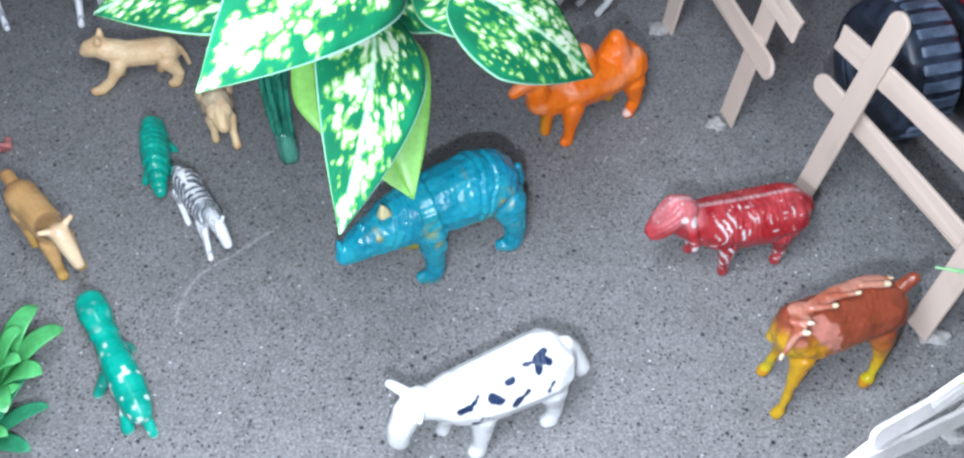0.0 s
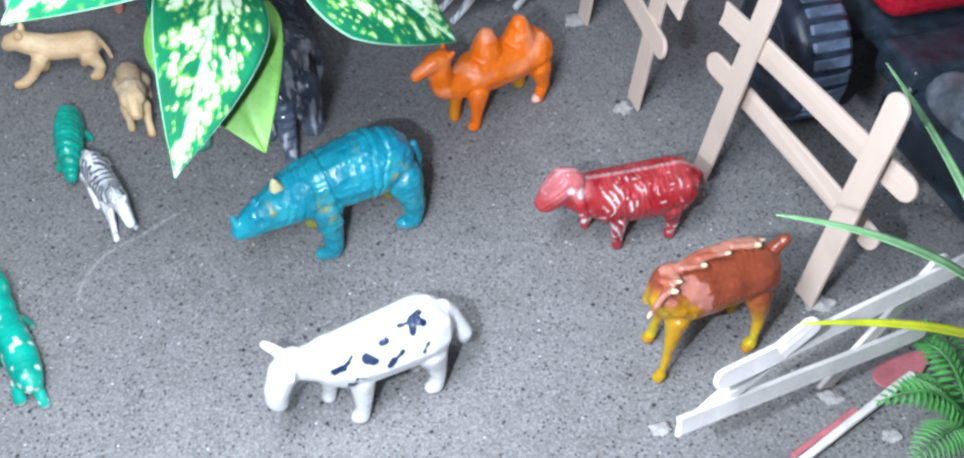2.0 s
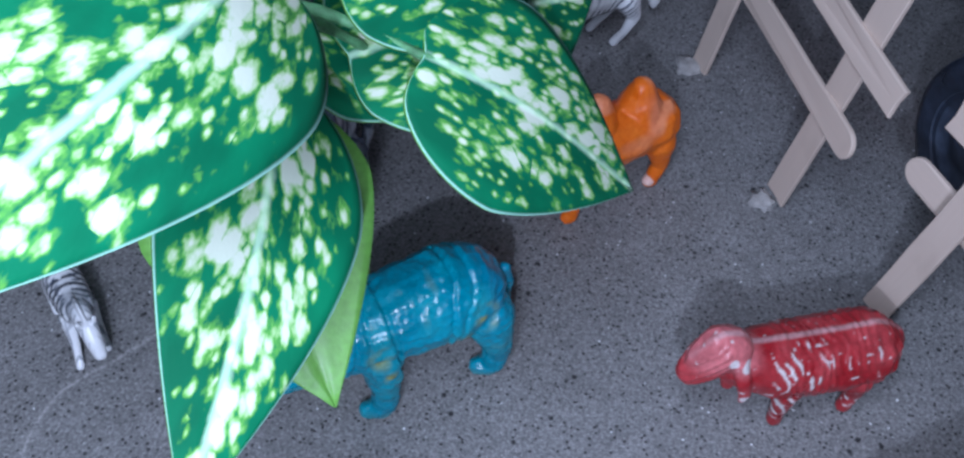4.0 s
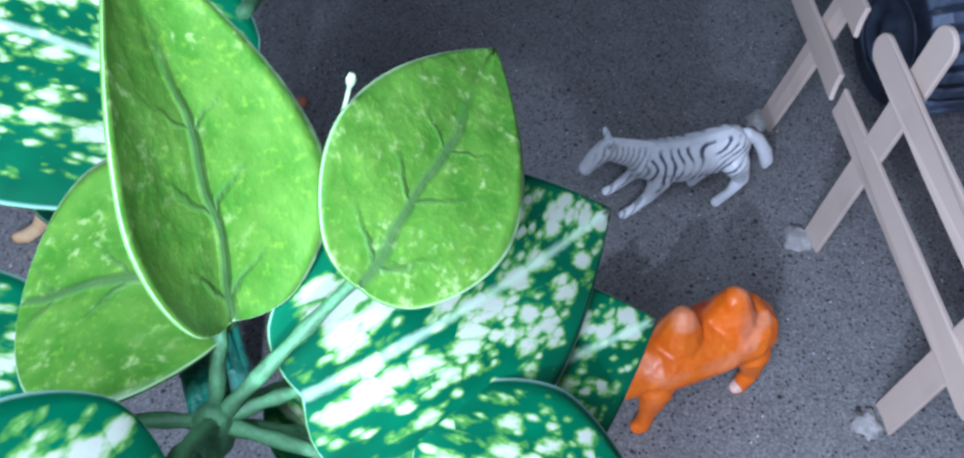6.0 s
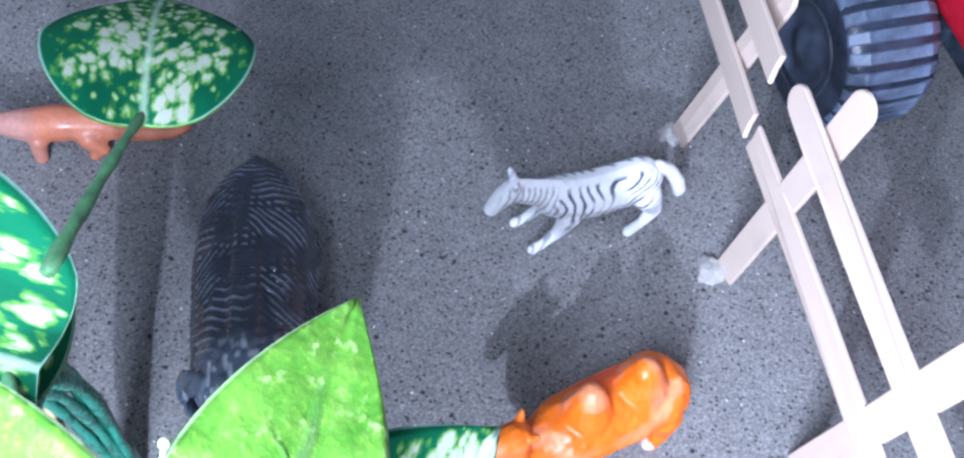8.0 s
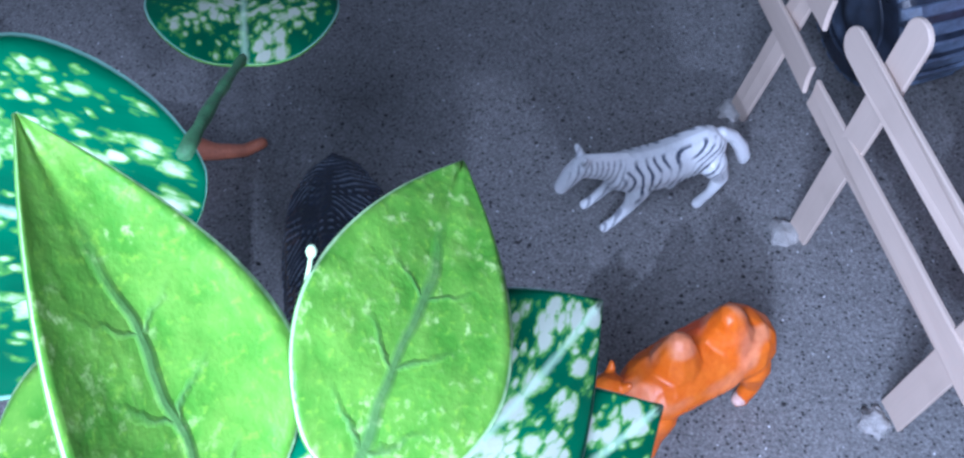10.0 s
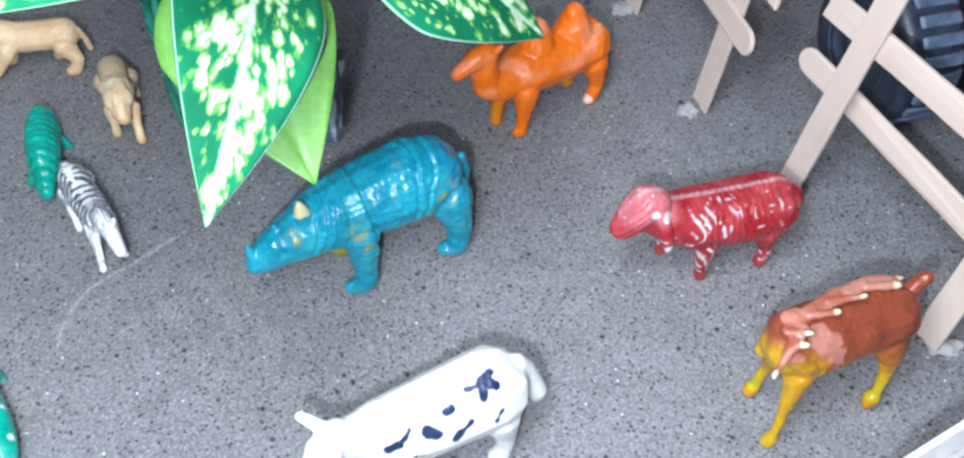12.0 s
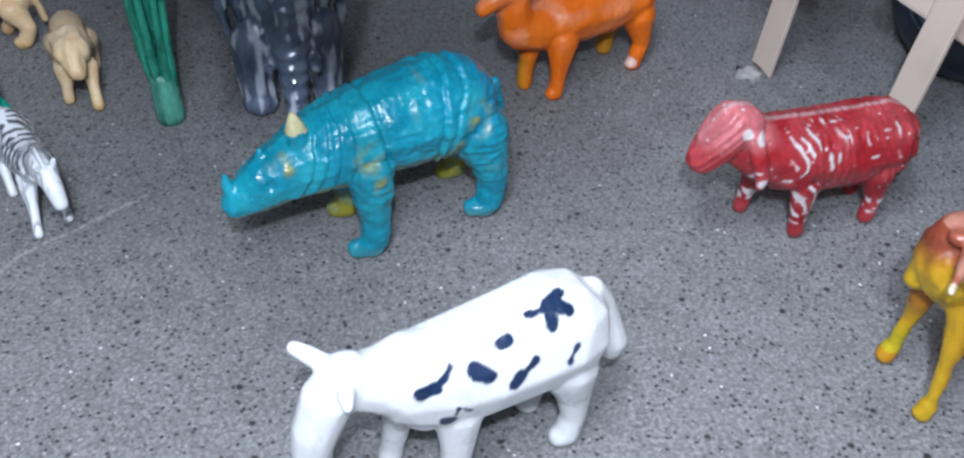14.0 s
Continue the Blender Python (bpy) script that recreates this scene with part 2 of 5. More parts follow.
def leaf_lime(name, green, pale):
    m, nt, b = material(name, 0.38, 0.45)
    a = attr(nt, "leaf")
    sep = nt.nodes.new("ShaderNodeSeparateXYZ")
    nt.links.new(a.outputs["Vector"], sep.inputs[0])
    flat = nt.nodes.new("ShaderNodeCombineXYZ")
    nt.links.new(sep.outputs["X"], flat.inputs[0])
    nt.links.new(sep.outputs["Y"], flat.inputs[1])
    nt.links.new(nt.nodes.new("ShaderNodeObjectInfo").outputs["Random"], flat.inputs[2])
    v = flat.outputs[0]
    n1 = tex_noise(nt, v, 260, 3)
    n2 = tex_noise(nt, v, 60, 2)
    n3 = tex_noise(nt, v, 900, 2)
    c = mix(nt, ramp(nt, n1, [(0.35, 0.0), (0.68, 1.0)]), green, pale)
    c = mix(nt, ramp(nt, n2, [(0.46, 0.0), (0.74, 0.6)]), c, tuple(min(1, x * 1.2) for x in pale))
    c = mix(nt, ramp(nt, n3, [(0.56, 0.0), (0.72, 0.55)]), c, (0.20, 0.40, 0.04))
    patch = tex_noise(nt, node_shift(nt, v, (0.3, 0.1, 0.0)), 90, 3)
    fleck = math_node(nt, "MULTIPLY", ramp(nt, tex_noise(nt, v, 520, 3, 0.65), [(0.56, 0.0), (0.70, 0.75)]), ramp(nt, patch, [(0.44, 0.0), (0.62, 1.0)]))
    c = mix(nt, fleck, c, (0.40, 0.56, 0.22))
    # greyish raised veins: a bent midrib and pairs of short side veins
    bent = math_node(nt, "ADD", sep.outputs["Y"], math_node(nt, "MULTIPLY", math_node(nt, "SUBTRACT", tex_noise(nt, v, 70, 2), 0.5), 0.004))
    ab = math_node(nt, "ABSOLUTE", bent)
    vein = ramp(nt, math_node(nt, "MULTIPLY", ab, 200.0), [(0.06, 1.0), (0.20, 0.0)])
    vein = math_node(nt, "MULTIPLY", vein, ramp(nt, math_node(nt, "MULTIPLY", sep.outputs["X"], 20.0), [(0.52, 1.0), (0.80, 0.0)]))
    sl = math_node(nt, "SUBTRACT", math_node(nt, "ADD", sep.outputs["X"], math_node(nt, "MULTIPLY", n1, 0.004)), math_node(nt, "MULTIPLY", ab, 0.8))
    per = math_node(nt, "ABSOLUTE", math_node(nt, "SUBTRACT", math_node(nt, "FRACT", math_node(nt, "MULTIPLY", sl, 95.0)), 0.5))
    side = math_node(nt, "MULTIPLY", ramp(nt, per, [(0.01, 0.9), (0.075, 0.0)]), ramp(nt, math_node(nt, "MULTIPLY", ab, 100.0), [(0.10, 1.0), (0.75, 0.0)]))
    side = math_node(nt, "MULTIPLY", side, ramp(nt, math_node(nt, "MULTIPLY", sep.outputs["X"], 20.0), [(0.48, 1.0), (0.68, 0.0)]))
    allv = math_node(nt, "MAXIMUM", vein, side)
    c = mix(nt, math_node(nt, "MULTIPLY", allv, 0.75), c, (0.065, 0.145, 0.05))
    c = mix(nt, ramp(nt, sep.outputs["Z"], [(0.966, 0.0), (0.982, 1.0)]), c, (0.34, 0.54, 0.27))
    nt.links.new(c, b.inputs["Base Color"])
    bump(nt, b, math_node(nt, "ADD", math_node(nt, "ADD", n3, math_node(nt, "MULTIPLY", n1, 2.0)), math_node(nt, "ADD", math_node(nt, "MULTIPLY", allv, 2.0), math_node(nt, "MULTIPLY", n2, 14.0))), 0.45, 0.0003)
    return m


M_FLOOR = concrete()
M_STICK = stick_wood("stick_wood", (0.55, 0.44, 0.365), (0.65, 0.54, 0.46))
M_WHITE_STICK = plain("white_painted_wood", (0.72, 0.70, 0.68), 0.5, 0.12, 90, 0.3, 0.0003)
M_PLASTER = plain("plaster", (0.42, 0.41, 0.40), 0.85, 0.2, 260, 0.8, 0.0008)
M_SPOT = leaf_spotted("spotted_leaf", (0.004, 0.122, 0.052), (0.002, 0.078, 0.034), (0.42, 0.47, 0.38), 0.195)
M_LIME = leaf_lime("lime_leaf", (0.058, 0.205, 0.018), (0.115, 0.270, 0.034))
M_UNDER = plain("leaf_underside", (0.105, 0.27, 0.045), 0.5, 0.12, 120, 0.25, 0.0003)
M_PETIOLE = plain("plastic_stalk", (0.072, 0.205, 0.088), 0.55, 0.45, 260, 0.5, 0.0004)
M_TRUNK = plain("dark_plastic_stem", (0.020, 0.19, 0.125), 0.26, 0.75, 240, 0.7, 0.0006, (1, 1, 0.25))
M_FOOT = plain("cloudy_green_plastic", (0.07, 0.27, 0.20), 0.28, 0.6, 240, 0.6, 0.0005, (1, 1, 0.3))
# tread blocks, a lighter blue-grey than the tyre
M_LUG = plain("pale_tread_rubber", (0.105, 0.145, 0.215), 0.42, 0.4, 130, 0.4, 0.0004)
M_TYRE = plain("black_rubber", (0.024, 0.033, 0.054), 0.34, 0.5, 130, 0.4, 0.0004)
M_BLACK = plain("black_plastic", (0.026, 0.038, 0.054), 0.33, 0.4, 130, 0.3, 0.0004)
M_HUB = plain("dusty_grey_plastic", (0.035, 0.048, 0.075), 0.45, 0.4, 110, 0.3, 0.0004)
M_LAMP = plain("cloudy_clear_plastic", (0.16, 0.19, 0.22), 0.22, 0.4, 90, 0.15, 0.0002)
M_RED = plain("red_plastic", (0.45, 0.012, 0.030), 0.28, 0.2, 60, 0.1, 0.0002)
M_BLADE = plain("grass_blade_plastic", (0.25, 0.50, 0.24), 0.38, 0.35, 55, 0.3, 0.0002)
M_BLADE_Y = plain("yellow_blade_plastic", (0.55, 0.62, 0.03), 0.38, 0.2, 55, 0.3, 0.0002)
M_FERN = plain("fern_plastic", (0.07, 0.27, 0.07), 0.42, 0.4, 150, 0.3, 0.0002)
M_BUD = plain("pale_bud_plastic", (0.36, 0.48, 0.30), 0.5, 0.3, 90, 0.2, 0.0002)
M_SUCC = plain("succulent_plastic", (0.085, 0.41, 0.13), 0.38, 0.25, 90, 0.2, 0.0002)
M_SUCC_D = plain("dark_succulent_plastic", (0.035, 0.26, 0.13), 0.4, 0.3, 90, 0.2, 0.0002)
M_PINK = plain("pink_plastic", (0.50, 0.16, 0.18), 0.45, 0.25, 90, 0.2, 0.0002)
M_SMOOTH = painted("toy_plastic", 0.30, 0.10, 220, 0.22, 0.0004)
M_HIDE = painted("wrinkled_toy_plastic", 0.27, 0.16, 520, 0.5, 0.0006, 0, 0.6)
M_MATT = painted("matt_toy_plastic", 0.42, 0.14, 260, 0.3, 0.0005)
M_GLOSS = painted("glossy_toy_plastic", 0.20, 0.12, 420, 0.4, 0.0005, 0, 0.75)
M_FUR = painted("fluted_toy_plastic", 0.33, 0.18, 480, 0.5, 0.0006)


# ---- mesh helpers ----
def part(name, bm, mat, parent, label=""):
    me = bpy.data.meshes.new(name)
    bm.to_mesh(me)
    bm.free()
    for m in mat if isinstance(mat, (list, tuple)) else [mat]:
        me.materials.append(m)
    ob = new(name, me)
    ob.parent = parent
    if label:
        tagged(ob, label)
    return ob


def thing(name, place, label, category, group="", turn=0.0):
    e = new(name)
    e.empty_display_size = 0.01
    e.location = place
    e.rotation_euler[2] = radians(turn)
    return tagged(e, label, category, group)


def smooth(bm):
    for f in bm.faces:
        f.smooth = True


def tube(bm, pts, radii, sides=8, closed_ends=True):
    """A tapered tube along the points."""
    pts = [Vector(p) for p in pts]
    rings = []
    for i, p in enumerate(pts):
        d = (pts[min(i + 1, len(pts) - 1)] - pts[max(i - 1, 0)]).normalized()
        a = d.cross(Vector((0.13, 0.31, 0.94)))
        a = (a if a.length > 1e-3 else d.cross(Vector((1, 0, 0)))).normalized()
        b = d.cross(a)
        rings.append([bm.verts.new(p + radii[i] * (math.cos(k * math.tau / sides) * a + math.sin(k * math.tau / sides) * b)) for k in range(sides)])
    for r0, r1 in zip(rings, rings[1:]):
        for k in range(sides):
            bm.faces.new((r0[k], r0[(k + 1) % sides], r1[(k + 1) % sides], r1[k]))
    if closed_ends:
        bm.faces.new(rings[0][::-1])
        bm.faces.new(rings[-1])
    smooth(bm)
    return bm


def curve_pts(a, b, c, n=10):
    """A quadratic arc from a over b to c."""
    a, b, c = Vector(a), Vector(b), Vector(c)
    return [(1 - k) ** 2 * a + 2 * k * (1 - k) * b + k * k * c for k in [i / n for i in range(n + 1)]]


# ---- ground ----
def build_floor():
    bm = bmesh.new()
    bmesh.ops.create_grid(bm, x_segments=8, y_segments=8, size=0.9, matrix=Matrix.Translation((0.05, 0.40, 0)))
    slab = bmesh.ops.extrude_face_region(bm, geom=list(bm.faces))
    for v in slab["geom"]:
        if isinstance(v, bmesh.types.BMVert):
            v.co.z = -0.05
    bmesh.ops.recalc_face_normals(bm, faces=list(bm.faces))
    me = bpy.data.meshes.new("floor")
    bm.to_mesh(me)
    bm.free()
    me.materials.append(M_FLOOR)
    return tagged(new("floor", me), "grey speckled concrete floor, lightly scratched", "floor", kind="structure")


build_floor()


# ---- craft-stick fences ----
def stick_mesh(length, width=0.0112, thick=0.0019, sides=10, cut0=False, cut1=False, seed=0):
    """A craft stick along x from 0 to length, with rounded ends and eased edges."""
    rnd = random.Random(seed)
    bm = bmesh.new()
    r = width / 2
    out = []
    if cut1:
        out += [(length, -r), (length - 0.0006, 0.0), (length, r)]
    else:
        out += [(length - r + r * math.cos(a), r * math.sin(a)) for a in [-math.pi / 2 + math.pi * k / sides for k in range(sides + 1)]]
    n = 7
    bow = [rnd.uniform(-0.00018, 0.00018) for _ in range(n)]
    for k in range(1, n):
        out.append((length - r + (2 * r - length) * k / n, r + bow[k - 1]))
    if cut0:
        out += [(0.0, r), (0.0006, 0.0), (0.0, -r)]
    else:
        out += [(r - r * math.cos(a), r * math.sin(a)) for a in [math.pi / 2 - math.pi * k / sides for k in range(sides + 1)]]
    for k in range(1, n):
        out.append((r + (length - 2 * r) * k / n, -r + bow[-k]))
    ease = 0.00035
    levels = [(-thick / 2, ease), (-thick / 2 + ease, 0), (thick / 2 - ease, 0), (thick / 2, ease)]
    rings = []
    for z, inset in levels:
        ring = []
        for x, y in out:
            ix = length / 2 + (x - length / 2) * (1 - 2 * inset / length)
            ring.append(bm.verts.new((ix, y * (1 - 2 * inset / width), z)))
        rings.append(ring)
    m = len(out)
    for r0, r1 in zip(rings, rings[1:]):
        for k in range(m):
            bm.faces.new((r0[k], r0[(k + 1) % m], r1[(k + 1) % m], r1[k]))
    bm.faces.new(rings[0][::-1])
    bm.faces.new(rings[-1])
    # a slight warp along the stick
    w = rnd.uniform(-0.0008, 0.0008)
    for v in bm.verts:
        v.co.z += w * math.sin(math.pi * v.co.x / length)
    return bm


def lay_stick(name, a, b, flat, parent, mat, label="", **kw):
    """A stick from a to b whose broad face looks along flat."""
    a, b = Vector(a), Vector(b)
    x = (b - a).normalized()
    z = (Vector(flat) - x * x.dot(Vector(flat))).normalized()
    y = z.cross(x)
    ob = part(name, stick_mesh((b - a).length, seed=int(abs(a.x * 9999 + b.y * 7777)), **kw), mat, parent, label)
    m = Matrix((x, y, z)).transposed().to_4x4()
    m.translation = a
    ob.matrix_basis = (Matrix.Translation(-parent.location) if parent else Matrix()) @ m
    return ob


def blob(name, place, size, parent, seed, flat=0.36):
    rnd = random.Random(seed)
    bm = bmesh.new()
    bmesh.ops.create_icosphere(bm, subdivisions=3, radius=1.0)
    off = Vector((rnd.random() * 9, rnd.random() * 9, seed))
    for v in bm.verts:
        k = 1 + 0.55 * noise.noise(v.co * 1.6 + off) + 0.34 * noise.noise(v.co * 4 + off) + 0.16 * noise.noise(v.co * 9 + off)
        v.co = Vector((v.co.x * k * size[0], v.co.y * k * size[1], max(-0.0002, v.co.z * k * flat * size[1])))
    smooth(bm)
    ob = part(name, bm, M_PLASTER, parent, "rough grey plaster lump")
    ob.location = Vector(place) - (parent.location if parent else Vector())
    return ob


FACE = Vector((-0.90, -0.42, 0.12))  # the fences' broad side, towards the animals


def fence(place, posts, slats, label, blobs, slat_side, cuts=((False, False), (False, False))):
    f = thing("stick_fence", place, label, "fence", "craft stick fences")
    for i, (a, b) in enumerate(posts):
        lay_stick("post", a, b, FACE, f, M_STICK, cut0=True)
    for (a, b), (cut0, cut1) in zip(slats, cuts):
        off = FACE.normalized() * 0.0021 * slat_side
        lay_stick("slat", Vector(a) + off, Vector(b) + off, FACE, f, M_STICK, cut0=cut0, cut1=cut1)
    for i, (p, s) in enumerate(blobs):
        blob("plaster_lump", p, s, f, 11 + i + int(place[0] * 1000))
    return f


fence((0.235, 0.315, 0),
      [((0.2508, 0.2850, 0), (0.2618, 0.2855, 0.1058)), ((0.2150, 0.3600, 0), (0.2292, 0.3525, 0.1062))],
      [((0.2139, 0.3745, 0.0795), (0.2708, 0.2718, 0.0710)), ((0.2127, 0.3838, 0.0503), (0.2704, 0.2843, 0.0328))],
      "pale wooden craft stick fence with two slats, standing on concrete",
      [((0.2570, 0.2835, 0), (0.006, 0.005, 0.006))], -1, ((True, False), (False, False)))
fence((0.176, 0.450, 0),
      [((0.1865, 0.4122, 0.001), (0.1945, 0.3960, 0.1130)), ((0.1618, 0.4882, 0), (0.1722, 0.4700, 0.1165))],
      [((0.1598, 0.5085, 0.0550), (0.1974, 0.3846, 0.0514)), ((0.1613, 0.4945, 0.0935), (0.2014, 0.3772, 0.0795))],
      "pale wooden craft stick fence with two crossed slats, plastered feet",
      [((0.1815, 0.4095, 0), (0.0045, 0.0060, 0.007)), ((0.1560, 0.4885, 0), (0.0055, 0.0070, 0.007))], 1.4, ((True, False), (False, True)))
fence((0.140, 0.553, 0),
      [((0.1410, 0.5530, 0), (0.1562, 0.5270, 0.1050))],
      [((0.1260, 0.6250, 0.0560), (0.1540, 0.5046, 0.0629)), ((0.1252, 0.6190, 0.0880), (0.1532, 0.4985, 0.0951))],
      "pale wooden craft stick fence post with slats and a plaster foot",
      [((0.1385, 0.5545, 0), (0.006, 0.006, 0.006))], 0, ((False, True), (False, True)))


# ---- toy animals: each one moulded body, one mesh ----
def vnoise(p, scale, seed=0):
    """Smooth lattice noise, 0 to 1, for an array of points in millimetres."""
    q = p / scale + 31.7 * seed
    i = np.floor(q).astype(np.int64)
    f = q - i
    f = f * f * (3 - 2 * f)

    def h(a, b, c):
        n = (i[:, 0] + a) * 73856093 ^ (i[:, 1] + b) * 19349663 ^ (i[:, 2] + c) * 83492791 ^ (seed * 2654435)
        n = (n ^ (n >> 13)) * 1274126177
        return ((n ^ (n >> 16)) & 0xFFFF) / 65535.0

    out = 0
    for a in (0, 1):
        for b in (0, 1):
            for c in (0, 1):
                w = (f[:, 0] if a else 1 - f[:, 0]) * (f[:, 1] if b else 1 - f[:, 1]) * (f[:, 2] if c else 1 - f[:, 2])
                out = out + w * h(a, b, c)
    return out


def ball():
    bm = bmesh.new()
    bmesh.ops.create_icosphere(bm, subdivisions=2, radius=1.0)
    co = np.array([v.co[:] for v in bm.verts])
    fa = np.array([[v.index for v in f.verts] for f in bm.faces])
    bm.free()
    return co, fa


BALL_CO, BALL_FA = ball()


def toy(name, place, turn, chains, paint, mat, label, category, voxel=0.7, soft=5, size=1.0, lean=0.0, relief=None):
    """chains: runs of (forward, left, up, radius[, squeeze across]) in millimetres, welded into one skin."""
    cos, fas, k = [], [], 0
    for run in chains:
        run = [(*p, 1.0) if len(p) == 4 else p for p in run]
        if len(run) == 1:
            run = run * 2
        for a, b in zip(run, run[1:]):
            a, b = np.array(a, float), np.array(b, float)
            n = max(1, int(np.ceil(np.linalg.norm(b[:3] - a[:3]) / (0.22 * min(a[3], b[3])))))
            for j in range(n + 1):
                s = a + (b - a) * j / n
                cos.append(BALL_CO * s[3] * np.array([1, s[4], 1]) + s[:3])
                fas.append(BALL_FA + k)
                k += len(BALL_CO)
    co, fa = np.concatenate(cos), np.concatenate(fas)
    co[:, 2] = np.maximum(co[:, 2], 0.0)
    me = bpy.data.meshes.new("skin")
    me.from_pydata((co * 0.001).tolist(), [], fa.tolist())
    tmp = new("skin", me)
    r = tmp.modifiers.new("remesh", "REMESH")
    r.mode, r.voxel_size = "VOXEL", voxel * 0.001
    s = tmp.modifiers.new("smooth", "SMOOTH")
    s.factor, s.iterations = 0.5, soft
    done = bpy.data.meshes.new_from_object(tmp.evaluated_get(bpy.context.evaluated_depsgraph_get()))
    bpy.data.objects.remove(tmp)
    bpy.data.meshes.remove(me)
    n = len(done.vertices)
    p = np.empty(n * 3)
    done.vertices.foreach_get("co", p)
    p = p.reshape(-1, 3) * 1000
    p[:, 2] -= p[:, 2].min()
    nor = np.empty(n * 3, dtype=np.float32)
    done.vertex_normals.foreach_get("vector", nor)
    nor = nor.reshape(-1, 3)
    rgb = np.ones((n, 4))
    rgb[:, :3] = np.clip(paint(p, nor), 0, 1)
    if relief:
        p = p + nor * relief(p, nor)[:, None] * np.clip(p[:, 2:] / 2, 0, 1)
    done.vertices.foreach_set("co", (p * 0.001).ravel())
    a = done.attributes.new("paint", "FLOAT_COLOR", "POINT")
    a.data.foreach_set("color", rgb.ravel().astype(np.float32))
    done.polygons.foreach_set("use_smooth", [True] * len(done.polygons))
    done.name = name
    done.materials.clear()
    done.materials.append(mat)
    done.update()
    ob = new(name, done)
    ob.location = (place[0], place[1], 0)
    ob.rotation_euler = (radians(lean), 0, radians(turn))
    ob.scale = (size, size, size)
    return tagged(ob, label, category, "toy animals")


def blend(a, b, k):
    k = np.clip(k, 0, 1)[:, None]
    return np.asarray(a) * (1 - k) + np.asarray(b) * k


def legs(front, back, half_f, half_b, top_f, top_b, r=2.8, up=(5.0, 6.0), foot=1.15):
    """Four straight-ish legs; front and back are where the feet stand along the body."""
    out = []
    for u, half, top, ru, rr in ((front, half_f, top_f, up[0], 0), (back, half_b, top_b, up[1], 1)):
        for s in (1, -1):
            knee = u + (0.8 if not rr else -2.2)
            out.append([(u - (0 if not rr else -1.5), s * half * 0.85, top, ru), (knee, s * half, top * 0.5, r * 1.15), (u, s * half, 5, r), (u + 0.8, s * half, r * foot * 0.9, r * foot)])
    return out


# cow
def strokes(u, z, p, runs, wobble=0.5):
    """How far inside painted strokes (from u, z to u, z, brush radius), in millimetres."""
    d = np.full(len(u), -9.0)
    for a0, b0, a1, b1, r in runs:
        du, dz = a1 - a0, b1 - b0
        k = np.clip(((u - a0) * du + (z - b0) * dz) / max(1e-6, du * du + dz * dz), 0, 1)
        d = np.maximum(d, r - np.hypot(u - a0 - k * du, z - b0 - k * dz))
    return d + (vnoise(p, 2.2, 4) - 0.5) * 2 * wobble


def paint_cow(p, n):
    c = np.tile((0.66, 0.67, 0.67), (len(p), 1))
    u, y, z = p.T
    c = blend(c, (0.60, 0.61, 0.615), np.clip((vnoise(p, 8, 2) - 0.45) * 2, 0, 1) * 0.6)
    d = strokes(u, z, p, [(4.3, 41.3, 1.6, 41.7, 0.8), (-9.5, 34.6, -11.5, 37.2, 0.7),
                          (3.2, 33.8, 1.0, 35.6, 1.1), (1.0, 35.6, -2.3, 37.5, 0.8), (10.9, 38.8, 8.0, 37.2, 1.5), (22.6, 37.8, 19.2, 38.2, 1.3), (18.6, 38.6, 15.2, 40.4, 0.8), (18.0, 28.9, 16.8, 28.4, 1.2), (15.8, 30.8, 15.4, 32.2, 0.55), (14.6, 32.2, 12.4, 30.2, 0.3)])
    rump = strokes(u, y, p, [(-3.9, 4.2, -7.4, 4.8, 0.9), (-8.0, 4.6, -11.6, 3.0, 1.5), (-11.0, 4.2, -12.2, 6.6, 1.2), (-8.2, 5.4, -7.6, 7.8, 1.4), (-9.0, 4.8, -10.6, 5.4, 1.6)])
    d = np.maximum(d, np.where(z > 34, rump, -9.0))
    return blend(c, (0.010, 0.024, 0.065), np.clip(d * 4 + 0.5, 0, 1) * np.clip((y - 1.0) / 0.8, 0, 1))


